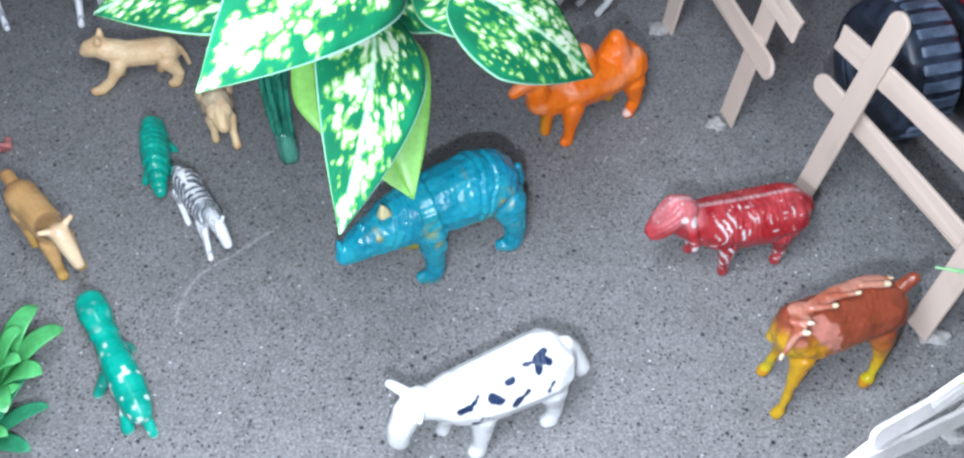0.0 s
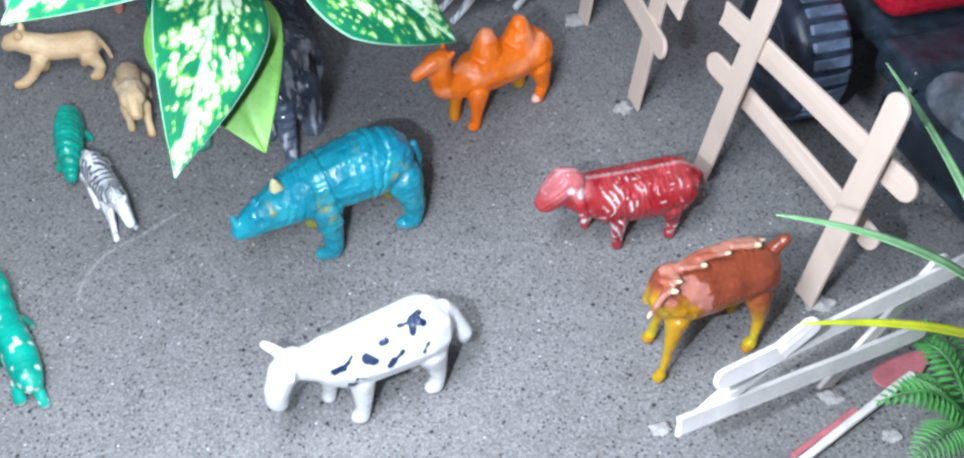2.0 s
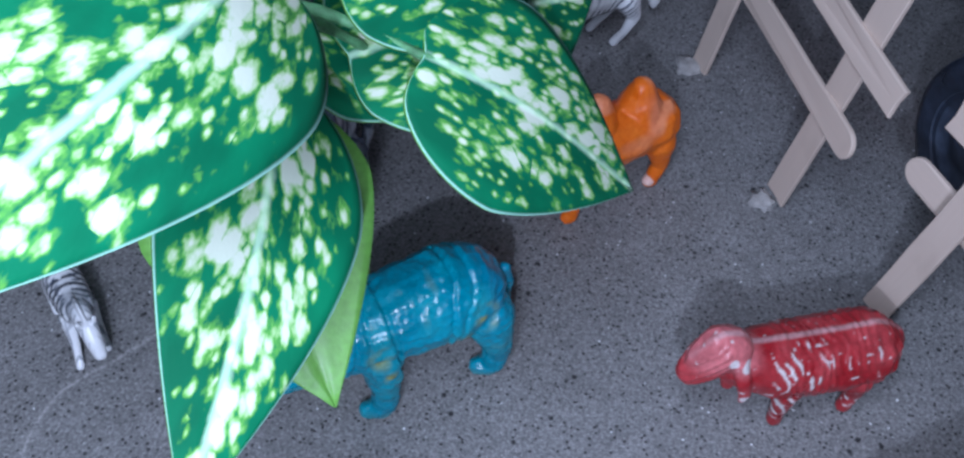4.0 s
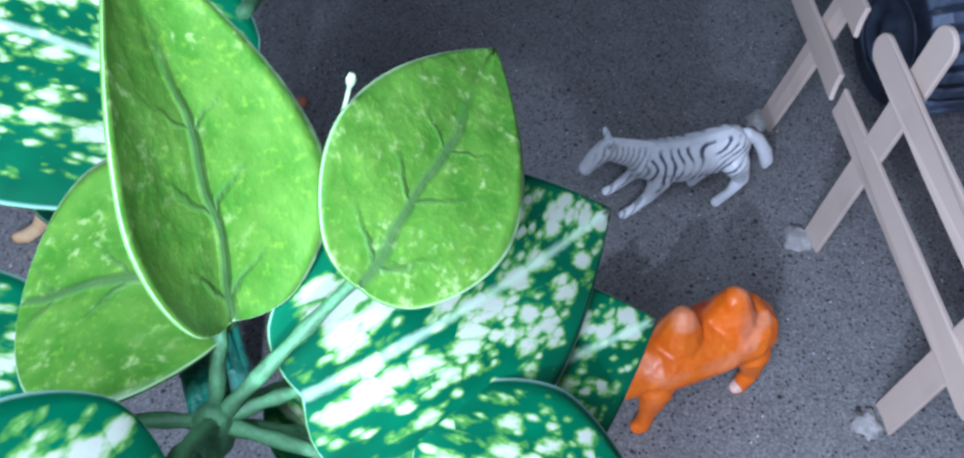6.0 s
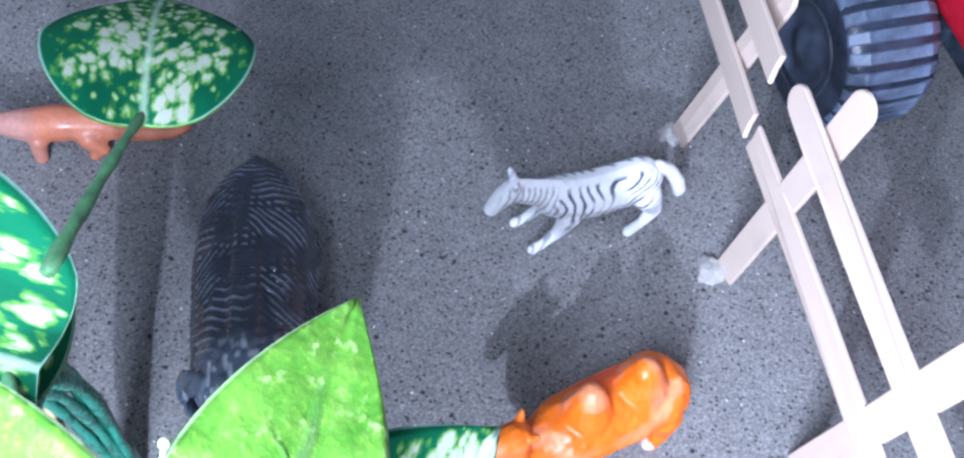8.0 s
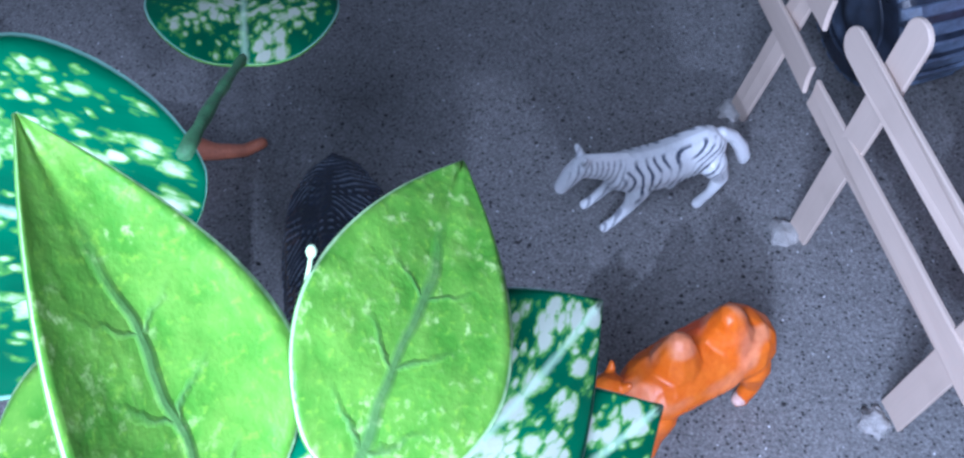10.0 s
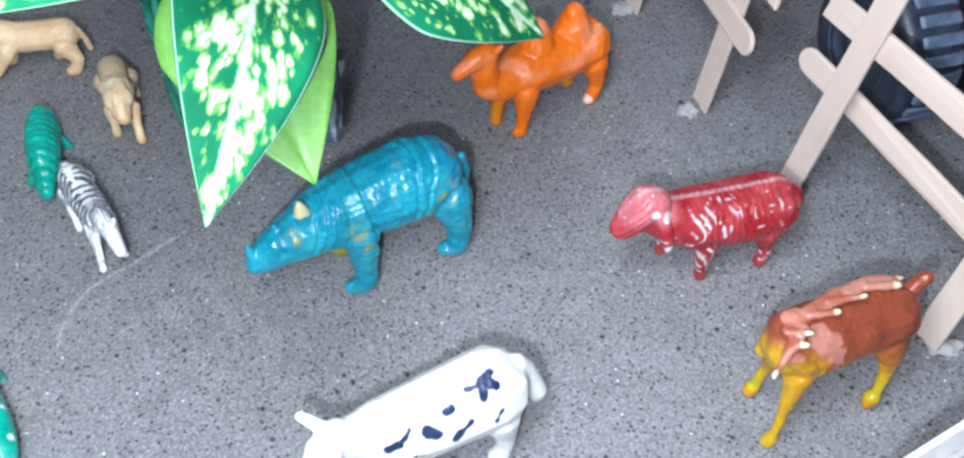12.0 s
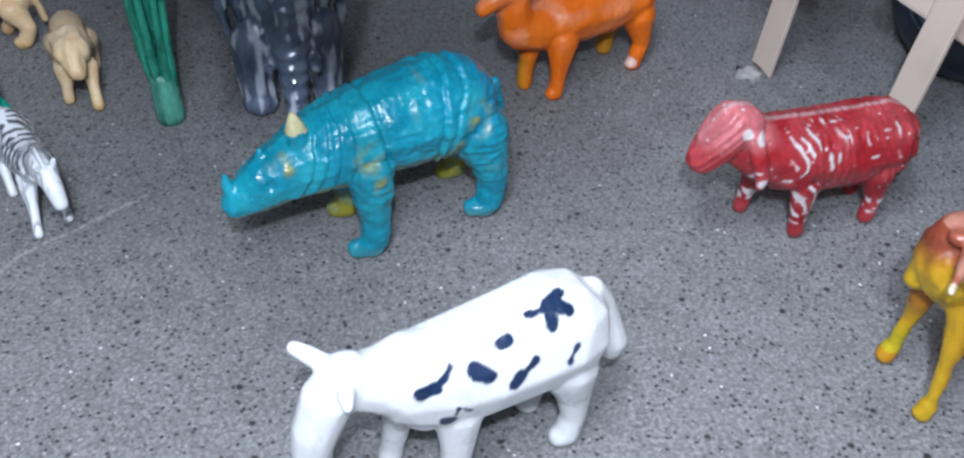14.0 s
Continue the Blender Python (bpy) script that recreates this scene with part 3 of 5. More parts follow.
toy("toy_cow", (0.087, 0.230), -150.2,
    [[(-13.0, 0, 33.0, 13.1), (-4, 0, 32.4, 12.7), (5, 0, 32.0, 12.3), (14, 0, 32.4, 11.4), (20, 0, 33.6, 9.9)],
     [(20, 0, 34.6, 9.8), (26, 0, 36.4, 7.4), (32, 0, 38.6, 6.0)], [(34, 0, 40.5, 5.8), (38.5, 0, 36.8, 5.6), (41.5, 0, 30.0, 5.0), (43.0, 0, 24.5, 4.2), (42.6, 0, 22.8, 4.0)],
     [(35.5, 3.5, 42.5, 1.8), (36.5, 6.0, 42.5, 1.8, 0.7), (37.0, 7.6, 41.2, 1.3)], [(36.5, -3.5, 42, 2.2), (39.2, -6.6, 43.6, 2.1, 0.7), (41.2, -8.6, 44.6, 1.6)],
     [(-22.5, 0, 39.5, 3.2), (-26.4, 0, 34.5, 2.6), (-28.8, 0, 27, 2.9), (-30.2, 0, 21, 3.6), (-30.2, 0, 17.8, 2.6)], [(-6, 2, 20.5, 3.2)], [(18, 0, 25, 6.0)]]
    + [[(12.5, 5.0, 25, 5.6), (13.2, 5.6, 15, 3.9), (14.0, 5.6, 7, 3.1), (15.2, 5.5, 3.2, 3.4), (16.6, 5.5, 2.8, 2.8)], [(20, -5.5, 25, 5.2), (21.5, -7, 14, 3.4), (22.5, -8, 6, 2.8), (23.2, -8.2, 3.0, 3.0)],
       [(-14.0, 5.4, 26, 7.2), (-16.0, 5.8, 17, 4.3), (-16.4, 6.0, 9, 3.1), (-15.0, 5.8, 3.4, 3.3), (-13.2, 5.6, 2.8, 2.8)], [(-13.0, -5.4, 26, 7.2), (-14.0, -6.4, 16, 4.2), (-13.5, -6.8, 8, 3.1), (-12.0, -6.8, 3.2, 3.2)]],
    paint_cow, M_SMOOTH, "white plastic toy cow with navy-black patches, head lowered", "toy cow", voxel=0.5, soft=9)


# rhino
def paint_rhino(p, n):
    u, y, z = p.T
    c = np.tile((0.004, 0.225, 0.320), (len(p), 1))
    c = blend(c, (0.018, 0.330, 0.400), np.clip((vnoise(p, 8, 1) - 0.3) * 1.6, 0, 1))
    c = blend(c, (0.004, 0.110, 0.300), np.clip((-u - 12) / 8, 0, 1) * np.clip((z - 30) / 10, 0, 1) * 0.3)
    yel = np.clip((13 - z) / 5, 0, 1) * np.clip(-y / 4, 0, 1) + np.clip(-n[:, 2] * 2 - 0.9, 0, 1) * np.clip((32 - z) / 6, 0, 1)
    for a, b, r in ((19.4, 35.0, 3.6), (-14.5, 37.0, 4.2), (-8, 30, 2.0), (17, 26, 2.4), (40, 36, 2.2)):
        yel = yel + np.clip(1.3 - np.hypot(u - a, (z - b) * 0.8) / r, 0, 1) * np.clip((vnoise(p, 2.2, 3) - 0.35) * 3, 0, 1)
    yel = yel + np.clip((vnoise(p, 5, 3) - 0.84) * 6, 0, 1) * 0.3 + np.clip((5 - z) / 4, 0, 1) * 0.35 * vnoise(p, 4, 8)
    c = blend(c, (0.30, 0.27, 0.020), yel * (0.5 + 0.8 * vnoise(p, 2.5, 5)))
    ear = (np.hypot(u - 35.5, z - 47.0) < 5.0) & (np.abs(y) > 2.4) & (z > 43.6 + 1.5 * vnoise(p, 2, 2))
    return np.where(ear[:, None], np.array((0.56, 0.51, 0.28)), c)


def plate(d, high, reach=6.0, groove=0.7, wide=0.9):
    """A hide plate that ends in a fold at d = 0 and lies on the positive side."""
    return np.where(d > 0, high * np.exp(-np.maximum(d, 0) / reach), 0) - groove * np.exp(-(d + 0.6) ** 2 / wide ** 2)


def relief_rhino(p, n):
    u, y, z = p.T
    body = np.clip((z - 17) / 4, 0, 1)
    h = plate(u - np.interp(z, (20, 26, 44, 48), (12.6, 13.2, 15.2, 15.6)), 0.9, 6.0, 0.7) * body
    h += plate(np.interp(z, (26, 34, 46, 50), (-3.0, -3.4, -5.2, -7.5)) - u, 0.8, 6.0, 0.6) * body
    h += plate(np.interp(z, (30, 38, 43, 47), (-6, -7.5, -9.5, -13)) - u, 0.5, 3.0, 0.5) * body
    for at, slant in ((22.5, 0.10), (26.5, 0.22), (30.0, 0.34), (33.5, 0.40)):
        h += plate(u - at + slant * (z - 36) + 1.6 * (vnoise(p, 5, int(at)) - 0.5), 0.60, 2.5, 0.4, 0.7) * np.clip((z - 22) / 4, 0, 1)
    q = p * np.array((1.0, 1.0, 1.7))
    h += 0.75 * (0.5 - np.abs(vnoise(q, 4.2, 11) - 0.5) * 2) * np.clip((36 - u) / 6, 0.25, 1)
    h += 0.35 * (vnoise(q, 1.6, 12) - 0.5)
    h += 0.08 * np.sin(z * 1.7 + 2.5 * vnoise(p, 5, 2)) * np.clip((24 - z) / 4, 0, 1)
    h -= 0.9 * np.exp(-((u - 45) ** 2 + (z - 31.5) ** 2) / 1.6) * (np.abs(y) > 3)
    return h


toy("toy_rhino", (0.062, 0.318), -148.3,
    [[(-12.5, 0, 36.6, 14.0), (-6, 0, 36.8, 15.0), (4, 0, 36.2, 14.6), (13, 0, 35.6, 13.5), (19, 0, 34.8, 12.8)],
     [(19, 0, 34.8, 12.8), (30, 0, 32.8, 10.8), (38, 0, 30.8, 8.9), (44, 0, 28.8, 7.6), (49.5, 0, 26.2, 5.6), (52.4, 0, 24.8, 4.4)],
     [(53.2, 0, 28.0, 2.4), (54.2, 0, 31.4, 1.5), (54.5, 0, 34.0, 0.8)], [(44, 0, 36.0, 1.8), (44.4, 0, 38.6, 0.9)],
     [(34.6, 3.8, 40, 2.7), (35.4, 4.6, 44, 2.9, 0.8), (36.0, 4.8, 49.0, 1.0)], [(34, -4.4, 37.5, 2.4), (34.4, -5.0, 39.5, 1.6)],
     [(-27.4, 0, 38, 2.0), (-29.5, 0, 30, 1.4), (-29, 0, 24, 1.2)]]
    + [[(17.0, 7.6, 28, 7.4), (17.2, 8.6, 20, 5.5), (17.0, 9.0, 12, 4.5), (17.2, 9.0, 6, 4.2), (18.6, 8.8, 3.2, 4.0), (22.6, 8.0, 2.6, 2.9)], [(16, -7.5, 27, 6.8), (16.0, -10, 16, 4.8), (16.4, -11.6, 7, 3.9), (17.0, -12.2, 3.2, 3.9), (20.2, -12.8, 2.6, 2.8)],
       [(-18.0, 7.0, 29, 8.8), (-20.6, 8.4, 20, 6.2), (-21.8, 9.0, 12, 4.6), (-20.8, 9.0, 6, 4.1), (-19.4, 8.8, 3.2, 4.0), (-15.6, 7.8, 2.6, 2.9)], [(-18, -7.5, 28, 8.4), (-21, -11, 17, 5.4), (-22.5, -13.4, 8, 4.2), (-21, -14.2, 3.2, 4.0), (-17.5, -14, 2.6, 2.8)]],
    paint_rhino, M_HIDE, "glossy blue plastic toy rhinoceros with yellow underside", "toy rhinoceros", voxel=0.5, soft=4, relief=relief_rhino)


# sheep
def sheep_flutes(p):
    u, y, z = p.T
    return np.sin((u - 0.30 * (z - 30)) * 2.2 + 9.0 * (vnoise(p, 6, 6) - 0.5) + 3.0 * (vnoise(p, 2.5, 7) - 0.5))


def paint_sheep(p, n):
    u, y, z = p.T
    c = np.tile((0.30, 0.012, 0.018), (len(p), 1))
    c = blend(c, (0.42, 0.055, 0.062), np.clip((vnoise(p, 6, 2) - 0.3) * 2, 0, 1) * 0.8)
    c = blend(c, (0.50, 0.150, 0.160), np.clip((u - 22) / 5, 0, 1) * np.clip((z - 33) / 4, 0, 1) * 0.8)
    near = np.zeros(len(p))
    for a, b, ra, rb in ((10.5, 32, 9, 6.5), (-15.5, 29, 4, 7), (-3, 33, 5, 3), (12, 16, 3.5, 6)):
        near = np.maximum(near, np.clip(1.5 - np.hypot((u - a) / ra, (z - b) / rb), 0, 1))
    dry = np.clip((sheep_flutes(p) - 0.35) * 4, 0, 1) * np.clip((vnoise(p * np.array((1, 1, 0.5)), 3.0, 9) + 0.52 * near - 0.86) * 9, 0, 1) * np.clip((y - 1.5) / 2, 0, 1) * (u < 22)
    dry = np.maximum(dry, np.clip((vnoise(p, 1.5, 9) - 0.84) * 12, 0, 1) * 0.9)
    dry = np.maximum(dry, (np.abs(z - 8.0 - 1.5 * vnoise(p, 3, 2)) < 2.0) * (vnoise(p, 2, 3) > 0.42) * 1.0)
    dry = np.maximum(dry, np.clip((1.4 - np.abs(y + 0.2)) * 1.2, 0, 1) * np.clip(n[:, 2] - 0.4, 0, 1) * 0.6)
    for a, b, r in ((33.8, 39.4, 1.7), (29.6, 37.8, 1.9), (28.3, 24.6, 1.6)):
        dry = np.maximum(dry, np.clip((r - np.hypot(u - a, z - b)) * 3, 0, 1) * (np.abs(y) > 3))
    return blend(c, (0.66, 0.60, 0.60), dry)


def relief_sheep(p, n):
    u, y, z = p.T
    wool = np.clip((20 - u) / 4, 0, 1) * np.clip((z - 13) / 4, 0, 1)
    h = 0.17 * sheep_flutes(p) * wool * (0.3 + vnoise(p, 4, 3))
    return h + 0.5 * (vnoise(p, 2.4, 5) - 0.5) * wool + 0.22 * np.sin((u + z) * 2.2) * np.clip((u - 33) / 3, 0, 1)


toy("toy_sheep", (0.183, 0.321), -161.6,
    [[(-14.5, 0, 26.4, 12.4), (-4, 0, 26.0, 12.8), (8, 0, 26.4, 12.6), (15, 0, 27.2, 11.8)], [(15, 0, 27.8, 11.6), (23, 0, 29.8, 9.8), (28.5, 0, 32.5, 8.2)],
     [(32.5, 0, 38.6, 7.2), (34.5, 0, 39.4, 7.0), (39.0, 0, 34.2, 6.2), (42.4, 0, 30.2, 4.5)],
     [(31, 5.5, 38, 2.6), (29.6, 8.4, 32, 2.5, 0.7), (28, 9.0, 26, 2.1, 0.7), (28.4, 9.2, 24, 1.6, 0.7)], [(31, -5.5, 38, 2.6), (29.5, -8, 31, 2.3, 0.7), (28, -8.5, 24.5, 1.8, 0.7)],
     [(-24, 0, 30, 3.4), (-27.5, 0, 25, 2.4)]]
    + [[(11.5, 7, 20, 4.6), (11.5, 7, 9, 2.6), (11.2, 6.8, 3, 2.5)], [(18, -7, 20, 4.6), (20, -8, 9, 2.5), (20.5, -8.8, 3, 2.4)],
       [(-12, 7, 20, 5.2), (-14, 7, 10, 2.7), (-13, 6.8, 3, 2.5)], [(-14, -7, 20, 5.2), (-17, -7, 10, 2.7), (-17, -7, 3, 2.5)]],
    paint_sheep, M_FUR, "dark red plastic toy sheep, dry-brushed with white paint", "toy sheep", voxel=0.5, soft=4, relief=relief_sheep)


# camel
def paint_camel(p, n):
    u, y, z = p.T
    c = np.tile((0.76, 0.150, 0.003), (len(p), 1))
    c = blend(c, (0.78, 0.30, 0.16), np.clip((vnoise(p, 7, 3) - 0.48) * 5, 0, 1) * np.clip((z - 18) / 14, 0, 1) * 0.65)
    c = blend(c, (0.72, 0.075, 0.008), np.clip((vnoise(p, 10, 8) - 0.5) * 4, 0, 1) * np.clip(-y / 5, 0, 1) * 0.8)
    c = blend(c, (0.40, 0.23, 0.01), np.clip(-y / 5, 0, 1) * np.clip((18 - z) / 6, 0, 1) * 0.8)
    return blend(c, (0.72, 0.62, 0.58), (np.hypot(u + 16.5, z - 4) < 2.0) * (y > 5) * 0.7)


toy("toy_camel", (0.118, 0.407), -142.6,
    [[(-19, 0, 29, 11.4, 1.1), (-8, 0, 28, 11.4, 1.1), (6, 0, 28.5, 11.4, 1.1), (14, 0, 28, 10.6, 1.1)], [(7.2, 0, 36, 8.6), (7.0, 0, 42.5, 6.0), (6.6, 0, 46.4, 4.4)],
     [(-12.6, 0, 36, 9.0), (-12.6, 0, 42, 6.4), (-12.4, 0, 46.2, 4.6)], [(12, 0, 29, 9.6), (23, 0, 26.6, 8.6), (31, 0, 28.6, 7.2), (33.4, 0, 35, 6.2), (33.0, 0, 40.5, 5.6)],
     [(32, 0, 43.6, 5.2), (36, 0, 43.4, 4.8), (41.5, 0, 41.4, 3.8), (46, 0, 39.6, 3.0)], [(29, 3.5, 46.5, 1.6), (28, 4.5, 48.5, 1.0)], [(29, -3.5, 46.5, 1.6), (28, -4.5, 48.5, 1.0)],
     [(-28, 0, 28, 2.4), (-30, 0, 20, 1.5)]]
    + [[(16.5, 7, 22, 5.6), (18, 7.6, 11, 3.1), (19, 7.4, 3, 3.0), (20.5, 7.4, 2.8, 2.6)], [(21, -5, 21, 5.2), (22.5, -5, 11, 3.3), (23.5, -4.8, 3, 3.2)],
       [(-20, 7, 22, 6.2), (-22, 7.8, 11, 3.2), (-19.5, 7.6, 3, 3.0), (-18, 7.6, 2.8, 2.6)], [(-19, -8, 22, 6.2), (-20.5, -8.5, 11, 3.4), (-18.5, -8.5, 3, 3.2)]],
    paint_camel, M_MATT, "orange plastic two-humped toy camel with peach patches", "toy camel", voxel=0.6, relief=lambda p, n: 0.7 * (vnoise(p, 5, 5) - 0.5) + 0.35 * (vnoise(p, 1.8, 6) - 0.5))


# moose with antlers along its back
def paint_moose(p, n):
    u, y, z = p.T
    c = np.tile((0.225, 0.048, 0.022), (len(p), 1))
    c = blend(c, (0.42, 0.135, 0.012), np.clip((37 - z + 0.25 * np.clip(u, -20, 10)) / 11, 0, 1) * (0.7 + 0.4 * vnoise(p, 7, 12)))
    c = blend(c, (0.48, 0.27, 0.008), np.clip((24 - z) / 8, 0, 1))
    c = blend(c, (0.46, 0.36, 0.010), np.clip((14 - z) / 5, 0, 1))
    c = blend(c, (0.46, 0.20, 0.008), np.clip((4.6 - z) * 2, 0, 1))
    c = blend(c, (0.48, 0.235, 0.006), np.clip((u - 4) / 5, 0, 1) * np.clip((42 - z) / 4, 0, 1) * np.clip((y + 1) / 3, 0, 1) * (0.6 + 0.6 * vnoise(p, 4, 3)))
    c = blend(c, (0.46, 0.28, 0.010), np.clip((u - 13) / 4, 0, 1) * np.clip((41 - z) / 7, 0, 1))
    flank = strokes(u, z, p, [(8.0, 44.0, 4.5, 38.5, 3.6), (4.0, 37, 1.0, 30.5, 1.7)], 1.6) * np.clip(y - 2, 0, 1)
    c = blend(c, (0.40, 0.155, 0.115), np.clip(flank * 2, 0, 1))
    antler = (z > 45.7) & (u < 21) & (u > -26) | (u > 14.5) & (y > 3.4) & (z > 40.5) | (y < -3.2) & (z > 44.6) & (u < 14)
    tip = np.zeros(len(p), bool)
    for a, b, h in ((-24.5, -2.5, 45.5), (-8.5, 1.2, 49), (1.5, 3.2, 49.5), (12.5, 6.5, 49), (27, 11, 42), (-20.5, 0.8, 48), (15.2, 8.3, 47.4)):
        tip |= np.hypot(np.hypot(u - a, y - b), z - h) < 2.3
    a = np.where(tip[:, None], np.array((0.58, 0.50, 0.34)), blend(np.tile((0.42, 0.185, 0.130), (len(p), 1)), (0.34, 0.095, 0.055), np.clip((vnoise(p, 4, 8) - 0.55) * 4, 0, 1)))
    return np.where(antler[:, None], a, c)


toy("toy_moose", (0.2011, 0.2576), -155.5,
    [[(-20, 0, 35.0, 10.4), (-9, 0, 34.6, 10.4), (4, 0, 35, 10.6), (11, 0, 35.5, 9.6)], [(9, 0, 37, 8.6), (11.5, 0, 40.0, 6.2), (13, -1, 41.5, 5.2)],
     [(12.5, -1.5, 43, 5.2), (14.6, -2.5, 39.5, 4.4), (16.2, -3.5, 34.5, 3.5), (16.8, -4, 30.5, 2.9)],
     [(-28, 0, 43, 2.8), (-31, 0, 45.5, 2.4)],
     [(17, 1.5, 45.0, 1.7, 1.2), (9, -1.0, 46.8, 1.4, 1.5), (0, -3.0, 46.8, 1.5, 1.8), (-10, -4.0, 46.2, 1.4, 1.8), (-18, -3.8, 45.6, 1.5, 1.5), (-24, -2.5, 45.2, 1.2)], [(9, 0.5, 47.6, 1.3), (2, 3.0, 49.0, 1.0)], [(2, -1.5, 47.6, 1.4), (-8, 1.0, 48.8, 1.0)], [(-12, -2.5, 46.8, 1.4), (-20, 0.5, 47.6, 1.0)], [(16, 3.0, 46.0, 1.5), (13, 6, 48.5, 1.0)],
     [(13, 3.0, 46.0, 2.2), (17.5, 5.6, 45.0, 1.8), (22, 8.4, 43.6, 1.4), (26.5, 10.8, 42.2, 1.1)], [(17.5, 5.8, 45.3, 1.4), (15.5, 8.0, 47.0, 1.0)], [(17, 6, 40, 3.0), (13, 7.5, 36, 3.2), (8, 8.5, 33, 2.4)]]
    + [[(11.5, 6.0, 28, 4.3), (14.2, 8.0, 17, 1.9), (16.4, 9.2, 6, 1.5), (16.8, 9.3, 4.4, 2.2), (17.4, 9.4, 2.4, 2.3)], [(10, -5.0, 28, 4.4), (10.5, -6.5, 16, 1.9), (11, -7.6, 6, 1.5), (11.6, -7.8, 4.4, 2.2), (12.4, -8, 2.4, 2.3)],
       [(-20, 6.0, 28, 5.2), (-22, 8, 17, 2.2), (-20.4, 9.2, 6, 1.6), (-19.8, 9.2, 4.4, 2.3), (-18.8, 9.2, 2.4, 2.4)], [(-22, -6.0, 28, 5.6), (-25, -8, 17, 2.4), (-24, -9.2, 4, 1.9), (-23, -9.2, 2.3, 2.4)]],
    paint_moose, M_SMOOTH, "brown and yellow plastic toy moose with pink antlers laid back", "toy moose", voxel=0.5, soft=3, size=1.08,
    relief=lambda p, n: 1.0 * (vnoise(p * np.array((0.6, 1, 1)), 3.2, 5) - 0.5) + 0.35 * (vnoise(p, 1.5, 9) - 0.5))


# zebras
def paint_zebra(p, n):
    u, y, z = p.T
    c = np.tile((0.74, 0.76, 0.78), (len(p), 1))
    lean = np.interp(u, (-24, -14, -4, 8), (1.25, 0.85, 0.20, 0.05))
    s = np.sin((u - 1.0 + lean * (z - 27) + (vnoise(p, 7, 3) - 0.5) * 5) * 1.75)
    side = np.clip((np.abs(y) - 2.2) / 1.5, 0, 1) * np.clip((z - 15.5) / 2, 0, 1) * np.clip((40 - z) / 2, 0, 1)
    m = np.clip((s - 0.42) * 5, 0, 1) * side * np.clip((vnoise(p, 5, 6) - 0.20) * 5, 0, 1) * np.clip((16 - u) / 3, 0, 1) * np.clip((u + 27) / 2, 0, 1)
    neck = np.clip((np.sin((u + 0.4 * z) * 2.6 + 3 * vnoise(p, 4, 2)) - 0.45) * 4, 0, 1) * np.clip((u - 12) / 3, 0, 1) * np.clip((36 - u) / 3, 0, 1) * np.clip((np.abs(y) - 1.4) / 1.2, 0, 1) * 0.62
    m = np.maximum(m, neck)
    return blend(c, (0.020, 0.040, 0.085), m * 0.95)


def zebra_chains(head_down=0.0):
    h = head_down
    return ([[(-20, 0, 28.4, 9.2, 0.9), (-12, 0, 26.4, 9.6, 0.9), (-2, 0, 24.8, 9.8, 0.9), (7, 0, 25.6, 9.4, 0.9), (12, 0, 27.0, 8.4, 0.9)], [(12, 0, 28.5, 7.4, 0.8), (19, 0, 31.4, 5.6, 0.8), (26, 0, 34.4 - h, 4.6)],
             [(28.5, 0, 36.2 - h, 4.4), (33, 0, 32.4 - h, 3.8), (36.4, 0, 27.4 - h, 3.0)], [(12, 0, 35, 1.8, 0.5), (20, 0, 37.4, 1.9, 0.5), (27, 0, 39.6 - h, 1.7, 0.5)],
             [(28.5, 2.8, 39.4 - h, 1.7), (29.5, 3.6, 42.6 - h, 1.2)], [(28.5, -2.8, 39.4 - h, 1.7), (29.5, -3.6, 42.6 - h, 1.2)],
             [(-27, 0, 33.5, 2.6), (-32, 0, 30, 2.6), (-36.5, 0, 23, 3.0), (-38.6, 0, 17.5, 2.9), (-38.8, 0, 14.5, 1.8)]]
            + [[(7, 4.6, 20, 4.6), (11, 5.2, 12, 2.6), (16.5, 5, 5.5, 1.9), (20, 4.6, 2.4, 2.1)], [(10, -4.6, 21, 4.4), (15.5, -6.4, 12, 2.4), (20, -8, 5.5, 1.9), (23, -9, 2.4, 2.1)],
               [(-22, 5.0, 24, 6.0), (-26.5, 5.6, 15.5, 3.2), (-23.0, 5.6, 7.5, 2.0), (-18.5, 5.2, 2.4, 2.2)], [(-19, -5.0, 24, 5.6), (-21.5, -6, 14, 2.8), (-16, -7, 6.5, 2.0), (-12.5, -7.4, 2.4, 2.1)]])


toy("toy_zebra", (0.1045, 0.4950), -154.8, zebra_chains(), paint_zebra, M_SMOOTH, "white plastic toy zebra with thin black stripes, walking", "toy zebra", voxel=0.5, soft=4)


def paint_zebra_worn(p, n):
    c = paint_zebra(p, n)
    u, y, z = p.T
    bold = np.clip((np.sin((u + 0.3 * (z - 26) + (vnoise(p, 6, 3) - 0.5) * 4) * 1.5) - 0.1) * 4, 0, 1) * np.clip((z - 24) / 3, 0, 1) * np.clip((20 - u) / 3, 0, 1) * (vnoise(p, 4, 9) > 0.3)
    c = blend(c, (0.022, 0.030, 0.045), bold * 0.9)
    return blend(c, (0.20, 0.24, 0.28), np.clip((u - 6) / 4, 0, 1) * np.clip((24 - u) / 4, 0, 1) * np.clip((z - 29) / 3, 0, 1) * 0.45)


